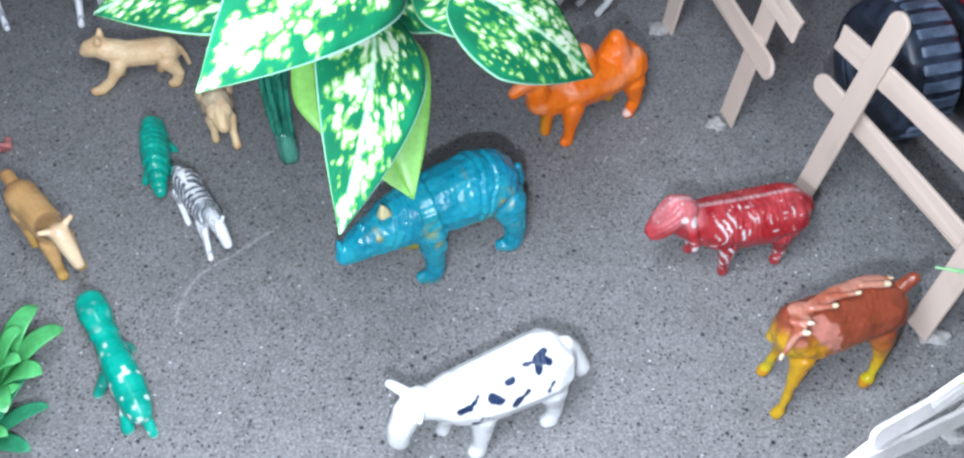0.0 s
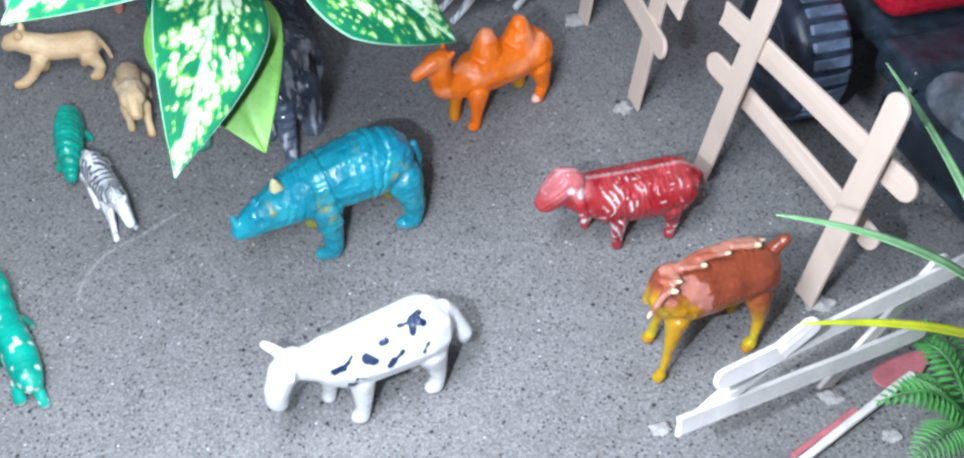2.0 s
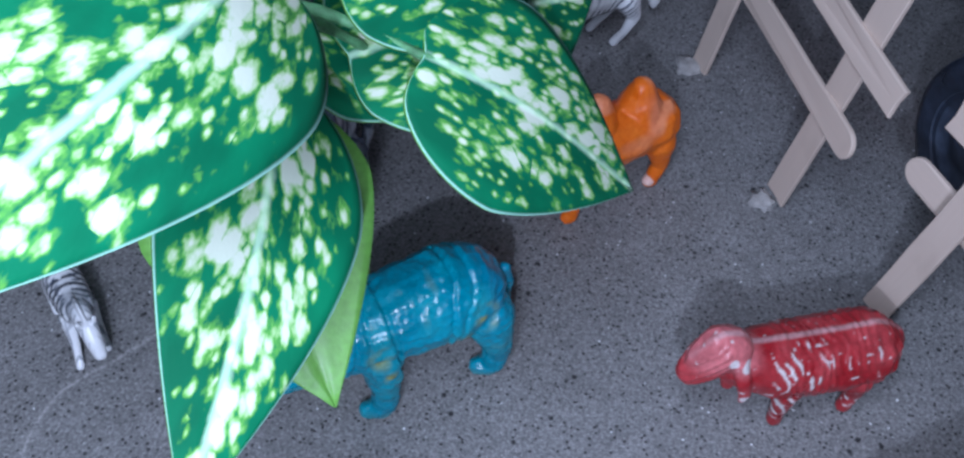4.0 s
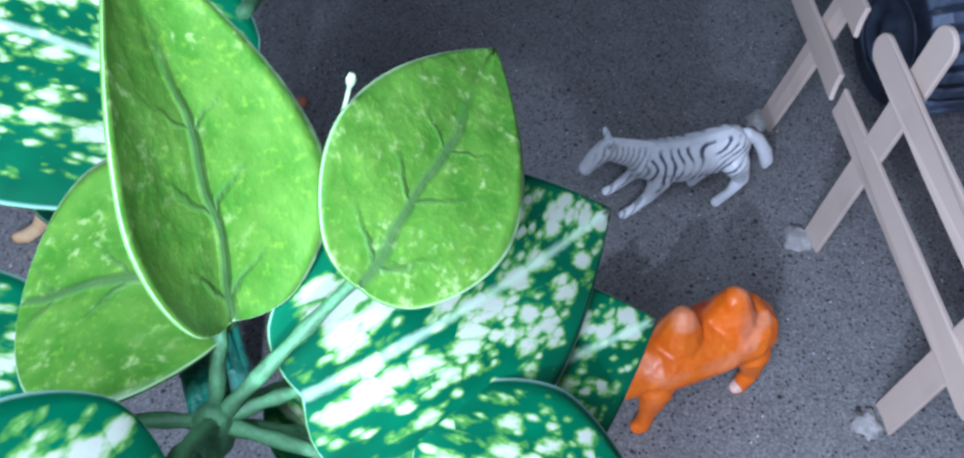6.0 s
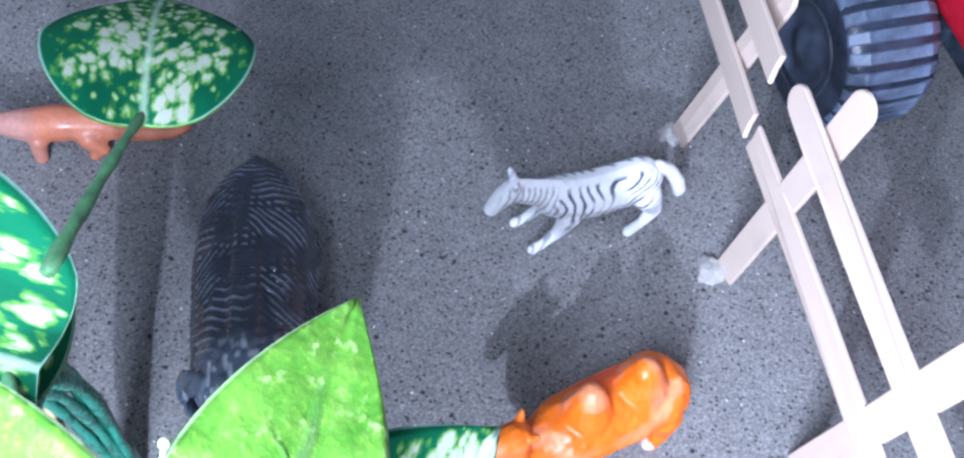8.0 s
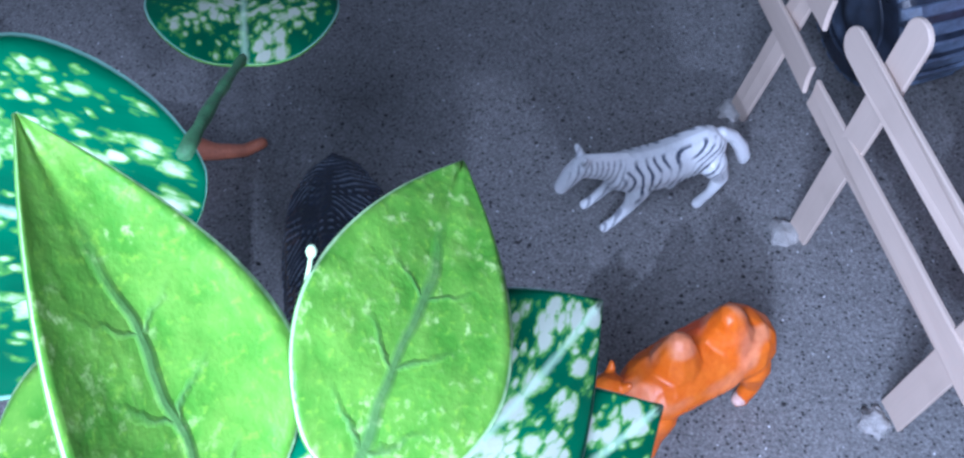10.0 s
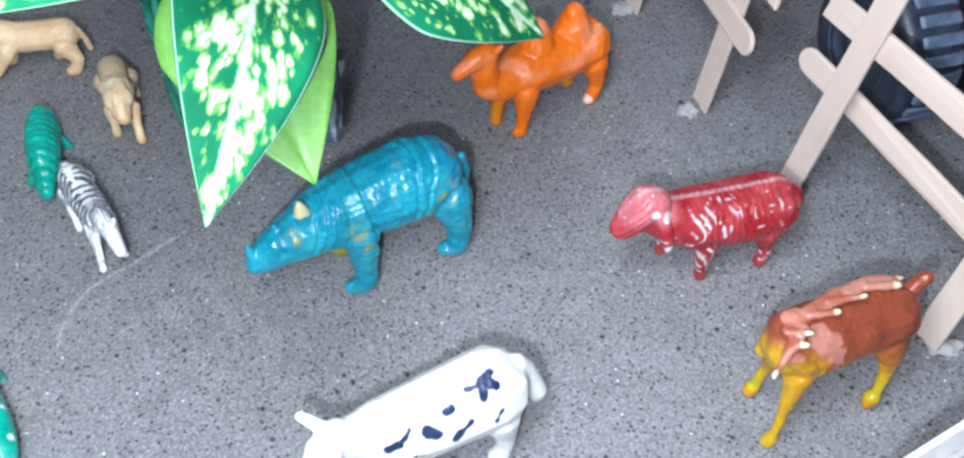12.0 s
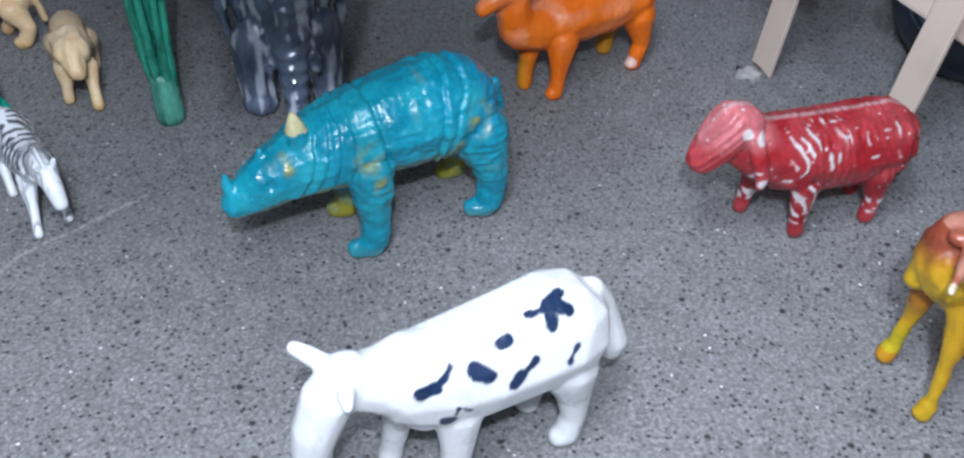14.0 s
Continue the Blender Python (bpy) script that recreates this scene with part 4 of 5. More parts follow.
toy("toy_zebra", (-0.0530, 0.3220), -50, zebra_chains(6), paint_zebra_worn, M_SMOOTH, "white and grey plastic toy zebra with worn stripes", "toy zebra", voxel=0.5, soft=4, size=0.72)
toy("toy_zebra", (-0.168, 0.496), -62, zebra_chains(), paint_zebra, M_SMOOTH, "white plastic toy zebra standing behind a lioness", "toy zebra", voxel=0.5, soft=4)
toy("toy_zebra", (-0.222, 0.478), -50, zebra_chains(4), paint_zebra, M_SMOOTH, "white plastic toy zebra with blue-black stripes at the edge", "toy zebra", voxel=0.5, soft=4)


# big cats
def paint_tan(p, n):
    c = np.tile((0.72, 0.49, 0.25), (len(p), 1))
    c = blend(c, (0.76, 0.57, 0.35), vnoise(p, 9, 4))
    return blend(c, (0.52, 0.28, 0.09), np.clip((5 - p[:, 2]) / 4, 0, 1) * 0.7)


toy("toy_lioness", (-0.1140, 0.4265), -166.5,
    [[(-13, 0, 16.5, 6.6), (-4, 0, 16.5, 6.3), (7, 0, 17, 6.4)], [(7, 0, 18, 6.2), (14, 0, 21, 5.4)], [(16, 0, 22.5, 5.1), (19.5, 0, 21.8, 4.2), (22, 0, 20.6, 3.0)],
     [(14.5, 3.6, 26.6, 1.9), (14.3, 4.2, 28.4, 1.1)], [(14.5, -3.6, 26.6, 1.9), (14.3, -4.2, 28.4, 1.1)], [(-19, 0, 17, 1.6), (-20.5, -1, 12, 1.2), (-21, -2, 7, 1.3)]]
    + [[(9, 5, 14, 3.8), (13, 6, 8, 2.5), (19, 6.5, 3, 2.5), (22, 6.5, 2.4, 2.3)], [(9, -5, 14, 3.8), (10, -6, 7, 2.5), (12, -6, 2.5, 2.4)],
       [(-13, 5, 14, 4.6), (-17, 6, 8, 2.7), (-15, 6.5, 3, 2.6), (-13, 6.5, 2.4, 2.3)], [(-12, -5, 14, 4.6), (-10, -6, 8, 2.6), (-7, -6, 2.5, 2.4)]],
    paint_tan, M_MATT, "tan plastic toy lioness standing with one paw forward", "toy lioness", voxel=0.5, size=1.12, relief=lambda p, n: 0.5 * (vnoise(p, 3, 5) - 0.5))


def paint_lion(p, n):
    u, y, z = p.T
    c = paint_tan(p, n)
    mane = np.clip(1.5 - np.abs(u - 8) / 8, 0, 1) * np.clip((z - 14) / 4, 0, 1)
    c = blend(c, (0.40, 0.31, 0.22), np.clip(-(u + 2) / 8, 0, 1) * 0.7)
    return blend(c, (0.66, 0.55, 0.38), mane * (0.4 + 0.6 * vnoise(p, 2.5, 3)))


toy("toy_lion", (-0.0640, 0.3920), -66,
    [[(-12, 0, 19.5, 6.4), (-3, 0, 19.5, 5.9), (7, 0, 20, 6.2)], [(7, 0, 22, 7.4), (13, 0, 22.5, 6.2)], [(15, 0, 22, 4.8), (20, 0, 18, 3.4)],
     [(-19, 0, 20, 1.5), (-25, 0, 16, 1.2), (-29, 0, 12, 1.6)]]
    + [[(9, 4.0, 14, 3.6), (13, 4.0, 8, 2.0), (18, 4, 2.5, 2.1)], [(9, -4.0, 14, 3.6), (10, -4.6, 8, 2.0), (9.5, -5, 2.5, 2.1)],
       [(-12, 5, 14, 4.8), (-15, 6, 8, 2.6), (-14, 6, 2.5, 2.4)], [(-12, -5, 14, 4.8), (-15, -6, 8, 2.6), (-14, -6, 2.5, 2.4)]],
    paint_lion, M_MATT, "tan plastic toy lion with a pale carved mane", "toy lion", voxel=0.5, relief=lambda p, n: 1.3 * (vnoise(p * np.array((0.6, 1, 0.6)), 2.0, 5) - 0.5) * np.clip((p[:, 0] - 1) / 4, 0.2, 1) * np.clip((p[:, 2] - 12) / 4, 0.2, 1))


# deer
def paint_deer(p, n):
    u, y, z = p.T
    c = np.tile((0.62, 0.37, 0.15), (len(p), 1))
    c = blend(c, (0.40, 0.22, 0.085), np.clip((vnoise(p, 9, 6) - 0.35) * 3, 0, 1) * np.clip((z - 26) / 6, 0, 1))
    c = blend(c, (0.66, 0.50, 0.32), np.clip((u - 21) / 5, 0, 1))
    return blend(c, (0.52, 0.31, 0.09), np.clip((14 - z) / 8, 0, 1))


toy("toy_deer", (-0.1150, 0.3030), -43,
    [[(-16, 0, 26.5, 7.6), (-5, 0, 26, 7.2), (6, 0, 26.5, 7.4), (12, 0, 27, 6.6)], [(12, 0, 29, 6), (20, 0, 33, 4.8), (24, 0, 35, 4.4)], [(25, 0, 35.5, 4.2), (29, 0, 30, 3.6), (33, 0, 23.5, 2.7)],
     [(24, 4, 38, 1.6), (23.5, 7, 39, 1.2)], [(24, -4, 38, 1.6), (23.5, -7, 39, 1.2)], [(-23, 0, 30, 3.0), (-27.5, 0, 30.5, 3.3), (-29.5, 0, 29, 2.4)]]
    + legs(12.5, -13.5, 4.2, 4.4, 22, 22, 2.3, (4.0, 5.0)),
    paint_deer, M_SMOOTH, "tan and brown plastic toy deer with a pale face", "toy deer")


# teal figures
def paint_teal(p, n):
    c = np.tile((0.002, 0.370, 0.275), (len(p), 1))
    c = blend(c, (0.0, 0.230, 0.170), vnoise(p, 6, 2))
    ring = np.clip((np.sin(p[:, 0] * 1.5 + 0.12 * p[:, 2]) - 0.55) * 3, 0, 1) * 0.35
    return blend(c, (0.02, 0.36, 0.28), ring)


toy("toy_armadillo", (-0.0870, 0.3620), -70,
    [[(-23, 0, 8.5, 3.4, 0.8), (-17, 0, 10.5, 6.2, 0.76), (-8, 0, 12, 8.8, 0.74), (3, 0, 12, 8.8, 0.74), (12, 0, 11, 7.2, 0.76), (19, 0, 9, 4.6, 0.8), (25, 0, 7.5, 2.8)]]
    + [[(k, 0, 12, 9.1 - abs(k + 2) * 0.10, 0.74), (k + 0.6, 0, 12, 9.1 - abs(k + 2) * 0.10, 0.74)] for k in (-13, -8.5, -4, 0.5, 5, 9.5)]
    + [[(9, 5, 6, 2.4), (10, 7.5, 2, 1.8)], [(9, -5, 6, 2.4), (10, -7.5, 2, 1.8)], [(-9, 5, 6, 2.4), (-9, 7.5, 2, 1.8)], [(-9, -5, 6, 2.4), (-9, -7.5, 2, 1.8)]],
    paint_teal, M_HIDE, "teal plastic toy armadillo with ridged shell", "toy armadillo", voxel=0.5, soft=2, relief=lambda p, n: 0.6 * np.abs(np.sin(p[:, 0] * 0.9)) * (0.4 + vnoise(p, 2.2, 4)) * np.clip((p[:, 2] - 6) / 3, 0, 1))


def paint_hippo(p, n):
    u, y, z = p.T
    c = paint_teal(p, n)
    w = np.clip((vnoise(p, 2.6, 5) - 0.70) * 8, 0, 1) * np.clip((u + 14) / 10, 0.15, 1)
    w = np.maximum(w, np.clip((3.2 - z) / 1.5, 0, 1) * 0.75)
    return blend(c, (0.62, 0.74, 0.70), w)


toy("toy_hippopotamus", (-0.0642, 0.2405), -53.7,
    [[(-27, 0, 20, 6.4), (-22, 0, 20, 6.6), (-15, 0, 17.5, 5.2), (-8, 0, 16, 5.4), (2, 0, 15, 6.4), (12, 0, 13.5, 6.8), (20, 0, 11.5, 6.0), (24, 0, 10, 4.6)], [(-13.5, 0, 17, 5.9), (-12.8, 0, 17, 5.9)]]
    + [[(22, 0, 9, 3.4), (27, 1, 6, 2.3), (30, 1, 2.4, 2.2)], [(19, -4, 8, 3.2), (22, -6, 4.5, 2.7), (23, -6.5, 2.8, 2.8)], [(2, -5, 11, 3.4), (1.5, -9, 6, 2.3), (1.2, -11, 2.4, 2.4)],
       [(-9, 3, 11, 3.2), (-11, 6, 6, 2.2), (-12, 6.5, 2.4, 2.2)], [(-16, 0, 13, 4), (-17, -2, 6, 3), (-17, -2, 2.6, 2.8)]],
    paint_hippo, M_SMOOTH, "teal plastic toy hippopotamus with white scuffed feet", "toy hippopotamus", soft=3)


# elephant
def elephant_combing(p):
    """Fine combed grooves that run down from the spine."""
    u, y, z = p.T
    a = np.sin((u + 0.55 * np.abs(y) + 0.25 * (z - 40)) * 2.1 + 4.0 * (vnoise(p, 9, 7) - 0.5))
    b = np.sin((0.9 * u - 0.7 * np.abs(y)) * 2.6 + 5.0 * (vnoise(p, 7, 5) - 0.5))
    k = np.clip((vnoise(p, 13, 6) - 0.40) * 5, 0, 1)
    return a * k + b * (1 - k)


def paint_elephant(p, n):
    u, y, z = p.T
    c = np.tile((0.012, 0.018, 0.032), (len(p), 1))
    c = blend(c, (0.020, 0.028, 0.048), np.clip((vnoise(p, 5, 4) - 0.35) * 3, 0, 1))
    worn = np.clip((elephant_combing(p) - 0.62) * 5, 0, 1) * np.clip((vnoise(p, 6, 9) - 0.34) * 4, 0, 1) * np.clip((40 - u) / 6, 0, 1)
    c = blend(c, (0.24, 0.29, 0.36), worn * 0.8)
    # silvery sheen of the front put into the paint, pale streaks as highlights
    front = np.clip((u - 32) / 8, 0, 1)
    c = blend(c, (0.125, 0.160, 0.230), front * (0.3 + 0.7 * vnoise(p * np.array((1, 1, 0.4)), 3, 9)))
    return blend(c, (0.48, 0.53, 0.60), front * np.clip((vnoise(p * np.array((1, 1.6, 0.3)), 2.6, 14) - 0.60) * 6, 0, 1) * 0.85)


toy("toy_elephant", (0.0010, 0.4330), -74.5,
    [[(-36, 0, 38, 3.2), (-30, 0, 36.5, 8.0), (-22, 0, 35.5, 13.4), (-12, 0, 35, 17.6), (0, 0, 35, 18.6), (20, 0, 35, 18), (36, 0, 35, 17)], [(-34, 0, 42, 2.4), (-20, 0, 46, 4.5), (-4, 0, 50, 5.0), (16, 0, 49, 6), (34, 0, 48, 6)],
     [(40, 0, 39, 14), (49, 0, 40, 11)], [(53, 0, 36, 7.5), (58, 0, 26, 5.8), (62, 0, 15, 4.4), (67, 0, 6, 3.2), (73, 0, 2.8, 2.4)],
     [(44, 10, 44, 4), (40, 17, 40, 3, 0.5), (39, 19, 32, 3.5, 0.5), (42, 17, 24, 2.5, 0.5)], [(44, -10, 44, 4), (40, -17, 40, 3, 0.5), (39, -19, 32, 3.5, 0.5), (42, -17, 24, 2.5, 0.5)],
     [(52, 5, 30, 1.8), (59, 7, 22, 1.4), (64, 7, 21, 0.9)], [(52, -5, 30, 1.8), (59, -7, 22, 1.4), (64, -7, 21, 0.9)], [(-35, 0, 38, 2), (-39, 0, 26, 1.4)]]
    + legs(49, -14, 11.0, 11.0, 26, 25, 4.8, (8.0, 10.5), 1.12),
    paint_elephant, M_GLOSS, "black plastic toy elephant with combed and scratched hide", "toy elephant", voxel=0.5, soft=3, size=1.08,
    relief=lambda p, n: 0.30 * np.sin(p[:, 2] * 1.5 + 2 * vnoise(p, 6, 2)) * np.clip((p[:, 0] - 49) / 6, 0, 1) * (np.abs(p[:, 1]) < 7) + 0.30 * elephant_combing(p) * np.clip((42 - p[:, 0]) / 6, 0, 1) + 0.7 * (vnoise(p, 7, 3) - 0.5)
    + 1.5 * (0.5 - np.abs(vnoise(p * np.array((1, 1.5, 0.25)), 3.0, 21) - 0.5) * 2) * np.clip((p[:, 0] - 34) / 8, 0, 1) * (np.abs(p[:, 1]) > 5))


# long-tailed dinosaur and a pink figure
def paint_dino(p, n):
    c = np.tile((0.50, 0.165, 0.085), (len(p), 1))
    return blend(c, (0.46, 0.24, 0.20), np.clip((p[:, 0] - 8) / 8, 0, 1) + 0.2 * vnoise(p, 6, 3))


toy("toy_dinosaur", (-0.0945, 0.4965), -163,
    [[(-34, -2, 5, 2.2), (-28, 0, 4.5, 2.4), (-18, 1, 7, 3.2), (-8, 0, 11, 5.2), (4, 0, 12.5, 6.4), (14, 0, 12.5, 5.6), (22, 0, 14, 3.6), (32, 0, 19, 2.8), (36, 0, 19.5, 3.0), (40, 0, 18.5, 2.2)]]
    + legs(11, -6, 5, 5, 9, 9, 2.1, (3.2, 3.8)),
    paint_dino, M_MATT, "salmon-orange plastic toy dinosaur with a long tail", "toy dinosaur", size=1.2)


def paint_pink(p, n):
    c = np.tile((0.56, 0.22, 0.20), (len(p), 1))
    m = np.clip((np.sin(p[:, 0] * 1.1 + 4 * vnoise(p, 6, 2)) - 0.75) * 6, 0, 1) * 0.8
    return blend(c, (0.16, 0.04, 0.05), m)


toy("toy_octopus", (-0.1880, 0.3725), -60,
    [[(-8, 0, 16, 8), (0, 0, 17, 9), (6, 0, 15, 7)]]
    + [[(4, 0, 12, 5), (10, 6, 8, 3.4), (16, 12, 6, 2.8), (14, 18, 3, 2.4), (8, 19, 2.5, 2.0)], [(4, 0, 12, 5), (13, 0, 7, 3.2), (19, -2, 3, 2.6)], [(2, -3, 12, 5), (8, -9, 7, 3.2), (12, -14, 3, 2.5)],
       [(-6, 4, 11, 4), (-10, 9, 6, 3), (-12, 13, 3, 2.5)], [(-6, -4, 11, 4), (-11, -9, 6, 3), (-13, -13, 3, 2.5)]],
    paint_pink, M_SMOOTH, "pink plastic toy octopus with dark grooves and curled arms", "toy octopus")


# ---- the plastic house plant ----
HUB = Vector((0.0434, 0.2720, 0.1752))
plant = thing("artificial_plant", (-0.0262, 0.3717, 0), "artificial plant with spotted dark green and plain lime leaves", "plant")


def leaf(base, tip, side, width, mats, arch=0.10, cup=0.10, wave=0.0, stalk=True, full=0.40, point=1.4, via=None, seed=0, label="", fat=0.6, blunt=1.0):
    """An ovate fabric leaf from base to tip; side points to one edge; arch lifts the midrib, cup lifts the edges."""
    rnd = random.Random(seed)
    b, t = Vector(base), Vector(tip)
    ax = t - b
    length = ax.length
    x = ax.normalized()
    y = (Vector(side) - x * x.dot(Vector(side))).normalized()
    z = x.cross(y)
    if z.z < 0:
        z, y = -z, -y
    nk, nv = 36, 16
    top, bottom = [], []
    bm = bmesh.new()
    lay = bm.verts.layers.float_vector.new("leaf")
    ph = rnd.random() * 6
    for i in range(nk + 1):
        k = (i / nk) ** 1.7 if blunt == 1.0 else 0.5 - 0.5 * math.cos(math.pi * i / nk)
        q = (k - full) / (1 - full)
        half = 0.5 * width * max(0.012, (1 - (1 - k / full) ** 2) ** fat if k < full else (1 - q ** point) ** blunt)
        mid = b + ax * k + z * (arch * length * math.sin(math.pi * k ** 0.8))
        r0, r1 = [], []
        for j in range(nv + 1):
            s = 2 * j / nv - 1
            lift = cup * half * (s * s) + wave * half * abs(s) ** 2 * math.sin(9 * k + ph + (1.5 if s > 0 else 0)) - 0.0004 * max(0.0, 1 - abs(s) * 4)
            # lobes reach back round the stalk
            back = -(0.10 - 0.06 * fat) * width * (abs(s) ** 1.5) * max(0.0, 1 - k * 3) ** 2 * min(1.0, half / (0.25 * width))
            p = mid + y * (half * s * (1 - 0.05 * abs(cup) * s * s)) + z * lift + x * back
            for ring, dz in ((r0, 0.00025), (r1, -0.00025)):
                v = bm.verts.new(p + z * dz)
                v[lay] = (k * length, s * half, max(abs(s), 1 - min(k, 1 - k) * 16 if min(k, 1 - k) < 0.05 else 0))
                ring.append(v)
        top.append(r0)
        bottom.append(r1)
    for i in range(nk):
        for j in range(nv):
            bm.faces.new((top[i][j], top[i + 1][j], top[i + 1][j + 1], top[i][j + 1])).material_index = 0
            bm.faces.new((bottom[i][j], bottom[i][j + 1], bottom[i + 1][j + 1], bottom[i + 1][j])).material_index = 1
        for j in (0, nv):
            bm.faces.new((top[i][j], top[i + 1][j], bottom[i + 1][j], bottom[i][j])).material_index = 1
    for i in (0, nk):
        for j in range(nv):
            bm.faces.new((top[i][j], top[i][j + 1], bottom[i][j + 1], bottom[i][j])).material_index = 1
    bmesh.ops.recalc_face_normals(bm, faces=bm.faces)
    smooth(bm)
    ob = part("leaf", bm, mats, plant, label)
    ob.matrix_basis = Matrix.Translation(-plant.location)
    if stalk:
        a = Vector(via) if via else HUB
        m = (a + b) / 2 + Vector((0, 0, 0.002))
        st = part("stalk", tube(bmesh.new(), curve_pts(a, m, b + x * 0.005 + z * 0.0004), [0.0012 - 0.0004 * i / 10 + 0.0002 * math.sin(i * 2.3) for i in range(11)]), M_PETIOLE, ob)
    return ob


SPOT = (M_SPOT, M_UNDER)
LIME = (M_LIME, M_UNDER)
leaf((0.0684, 0.2754, 0.1634), (0.1110, 0.2885, 0.1216), (0.11, 0.91, 0.40), 0.0423, SPOT, 0.071, -0.127, seed=1, point=1.41, full=0.335, fat=0.38)
leaf((0.0533, 0.2779, 0.1759), (0.0875, 0.3360, 0.1604), (-0.52, 0.49, 0.70), 0.0437, SPOT, 0.087, -0.107, seed=2, fat=0.40, point=1.6, full=0.39)
leaf((0.0538, 0.2808, 0.1570), (0.0994, 0.3271, 0.1430), (-0.47, 0.65, 0.60), 0.0464, SPOT, 0.10, -0.10, seed=3, fat=0.40, point=1.37)
leaf((0.0423, 0.2962, 0.1520), (0.0806, 0.2879, 0.1416), (0.26, 0.94, 0.21), 0.0344, SPOT, 0.072, -0.096, seed=4, fat=0.384, point=1.32)
leaf((0.0600, 0.2863, 0.1911), (0.0658, 0.3367, 0.1913), (-0.81, 0.09, 0.57), 0.0294, LIME, 0.055, 0.063, seed=5, point=1.74, full=0.352, fat=0.57)
leaf((0.0442, 0.2808, 0.1862), (0.0239, 0.3083, 0.2246), (-0.40, -0.83, 0.38), 0.0320, LIME, 0.066, 0.305, seed=6, point=1.6, full=0.311, fat=0.525)
leaf((0.0420, 0.2877, 0.1835), (0.0133, 0.2797, 0.1815), (0.28, -0.95, -0.17), 0.0379, LIME, 0.154, 0.122, seed=7, point=2.43, full=0.537, blunt=0.62, fat=0.562)
leaf((0.0477, 0.2581, 0.1908), (0.0230, 0.1875, 0.1934), (0.67, -0.26, -0.70), 0.0410, SPOT, 0.114, -0.118, seed=8, fat=0.462, point=1.66, full=0.241)
leaf((0.0443, 0.2644, 0.1634), (0.0446, 0.1985, 0.1392), (0.84, 0.18, -0.50), 0.0327, SPOT, 0.141, -0.07, seed=9, point=1.51, full=0.348, fat=0.588)
leaf((0.0323, 0.2683, 0.1540), (0.0588, 0.2292, 0.1217), (0.85, 0.52, 0.07), 0.0408, (M_UNDER, M_UNDER), 0.074, 0.007, seed=10, full=0.362)
leaf((0.0250, 0.2680, 0.1740), (-0.0300, 0.2520, 0.1660), (0.2, -1, -0.2), 0.050, SPOT, 0.12, -0.08, seed=11, fat=0.40)
leaf((0.0242, 0.3229, 0.1811), (-0.0476, 0.3230, 0.1933), (-0.06, -0.94, -0.33), 0.0560, SPOT, 0.106, -0.023, seed=12, fat=0.392, full=0.405, point=1.5, via=(0.0380, 0.2950, 0.1800))
leaf((0.0173, 0.3744, 0.1731), (-0.0057, 0.4317, 0.1488), (-0.94, -0.30, 0.17), 0.0401, SPOT, 0.087, -0.032, seed=13, fat=0.463, full=0.413, via=(0.0270, 0.3300, 0.1960))
leaf((-0.0050, 0.3300, 0.1350), (-0.0500, 0.3800, 0.0900), (0.7, 0.6, -0.1), 0.044, SPOT, 0.10, -0.08, seed=14, fat=0.40, via=(0.0100, 0.3150, 0.1300))

bud = part("bud", tube(bmesh.new(), curve_pts((0.0516, 0.3068, 0.2005), (0.0530, 0.3064, 0.2045), (0.0540, 0.3060, 0.2085)), [0.0003] * 8 + [0.0006, 0.0007, 0.0004]), M_BUD, plant)
bud.matrix_basis = Matrix.Translation(-plant.location)

# the stem: a bundle of moulded strands standing on the floor and bending over to the hub
for i in range(7):
    a = math.tau * i / 7
    o = Vector((math.cos(a), 0.6 * math.sin(a), 0))
    pts = curve_pts(Vector((-0.0262, 0.3717, 0.0)), Vector((-0.0310, 0.3720, 0.1500)), HUB, 20)
    pts = [p + o * (0.0014 + 0.0050 * math.sin(math.pi * (k / 20) ** 0.7 * 0.98)) for k, p in enumerate(pts)]
    strand = part("stem", tube(bmesh.new(), pts, [0.0017 - 0.0004 * k / 20 + 0.0004 * math.sin(k * 1.7 + i) for k in range(21)], 8), M_TRUNK, plant)
    strand.matrix_basis = Matrix.Translation(-plant.location)
bm = bmesh.new()
tube(bm, [(0, 0, 0), (0, 0, 0.003), (0, 0, 0.016), (0, 0, 0.019)], [0.0046, 0.0050, 0.0048, 0.0042], 14)
part("stem_foot", bm, M_FOOT, plant, "translucent green moulded foot of the stem")
bm = bmesh.new()
tube(bm, [HUB + Vector((-0.003, 0.002, -0.010)), HUB + Vector((-0.001, 0, -0.004)), HUB + Vector((0, 0, 0.001)), HUB + Vector((0.001, 0, 0.003))], [0.0026, 0.0030, 0.0027, 0.0014], 9)
part("hub", bm, M_PETIOLE, plant).matrix_basis = Matrix.Translation(-plant.location)


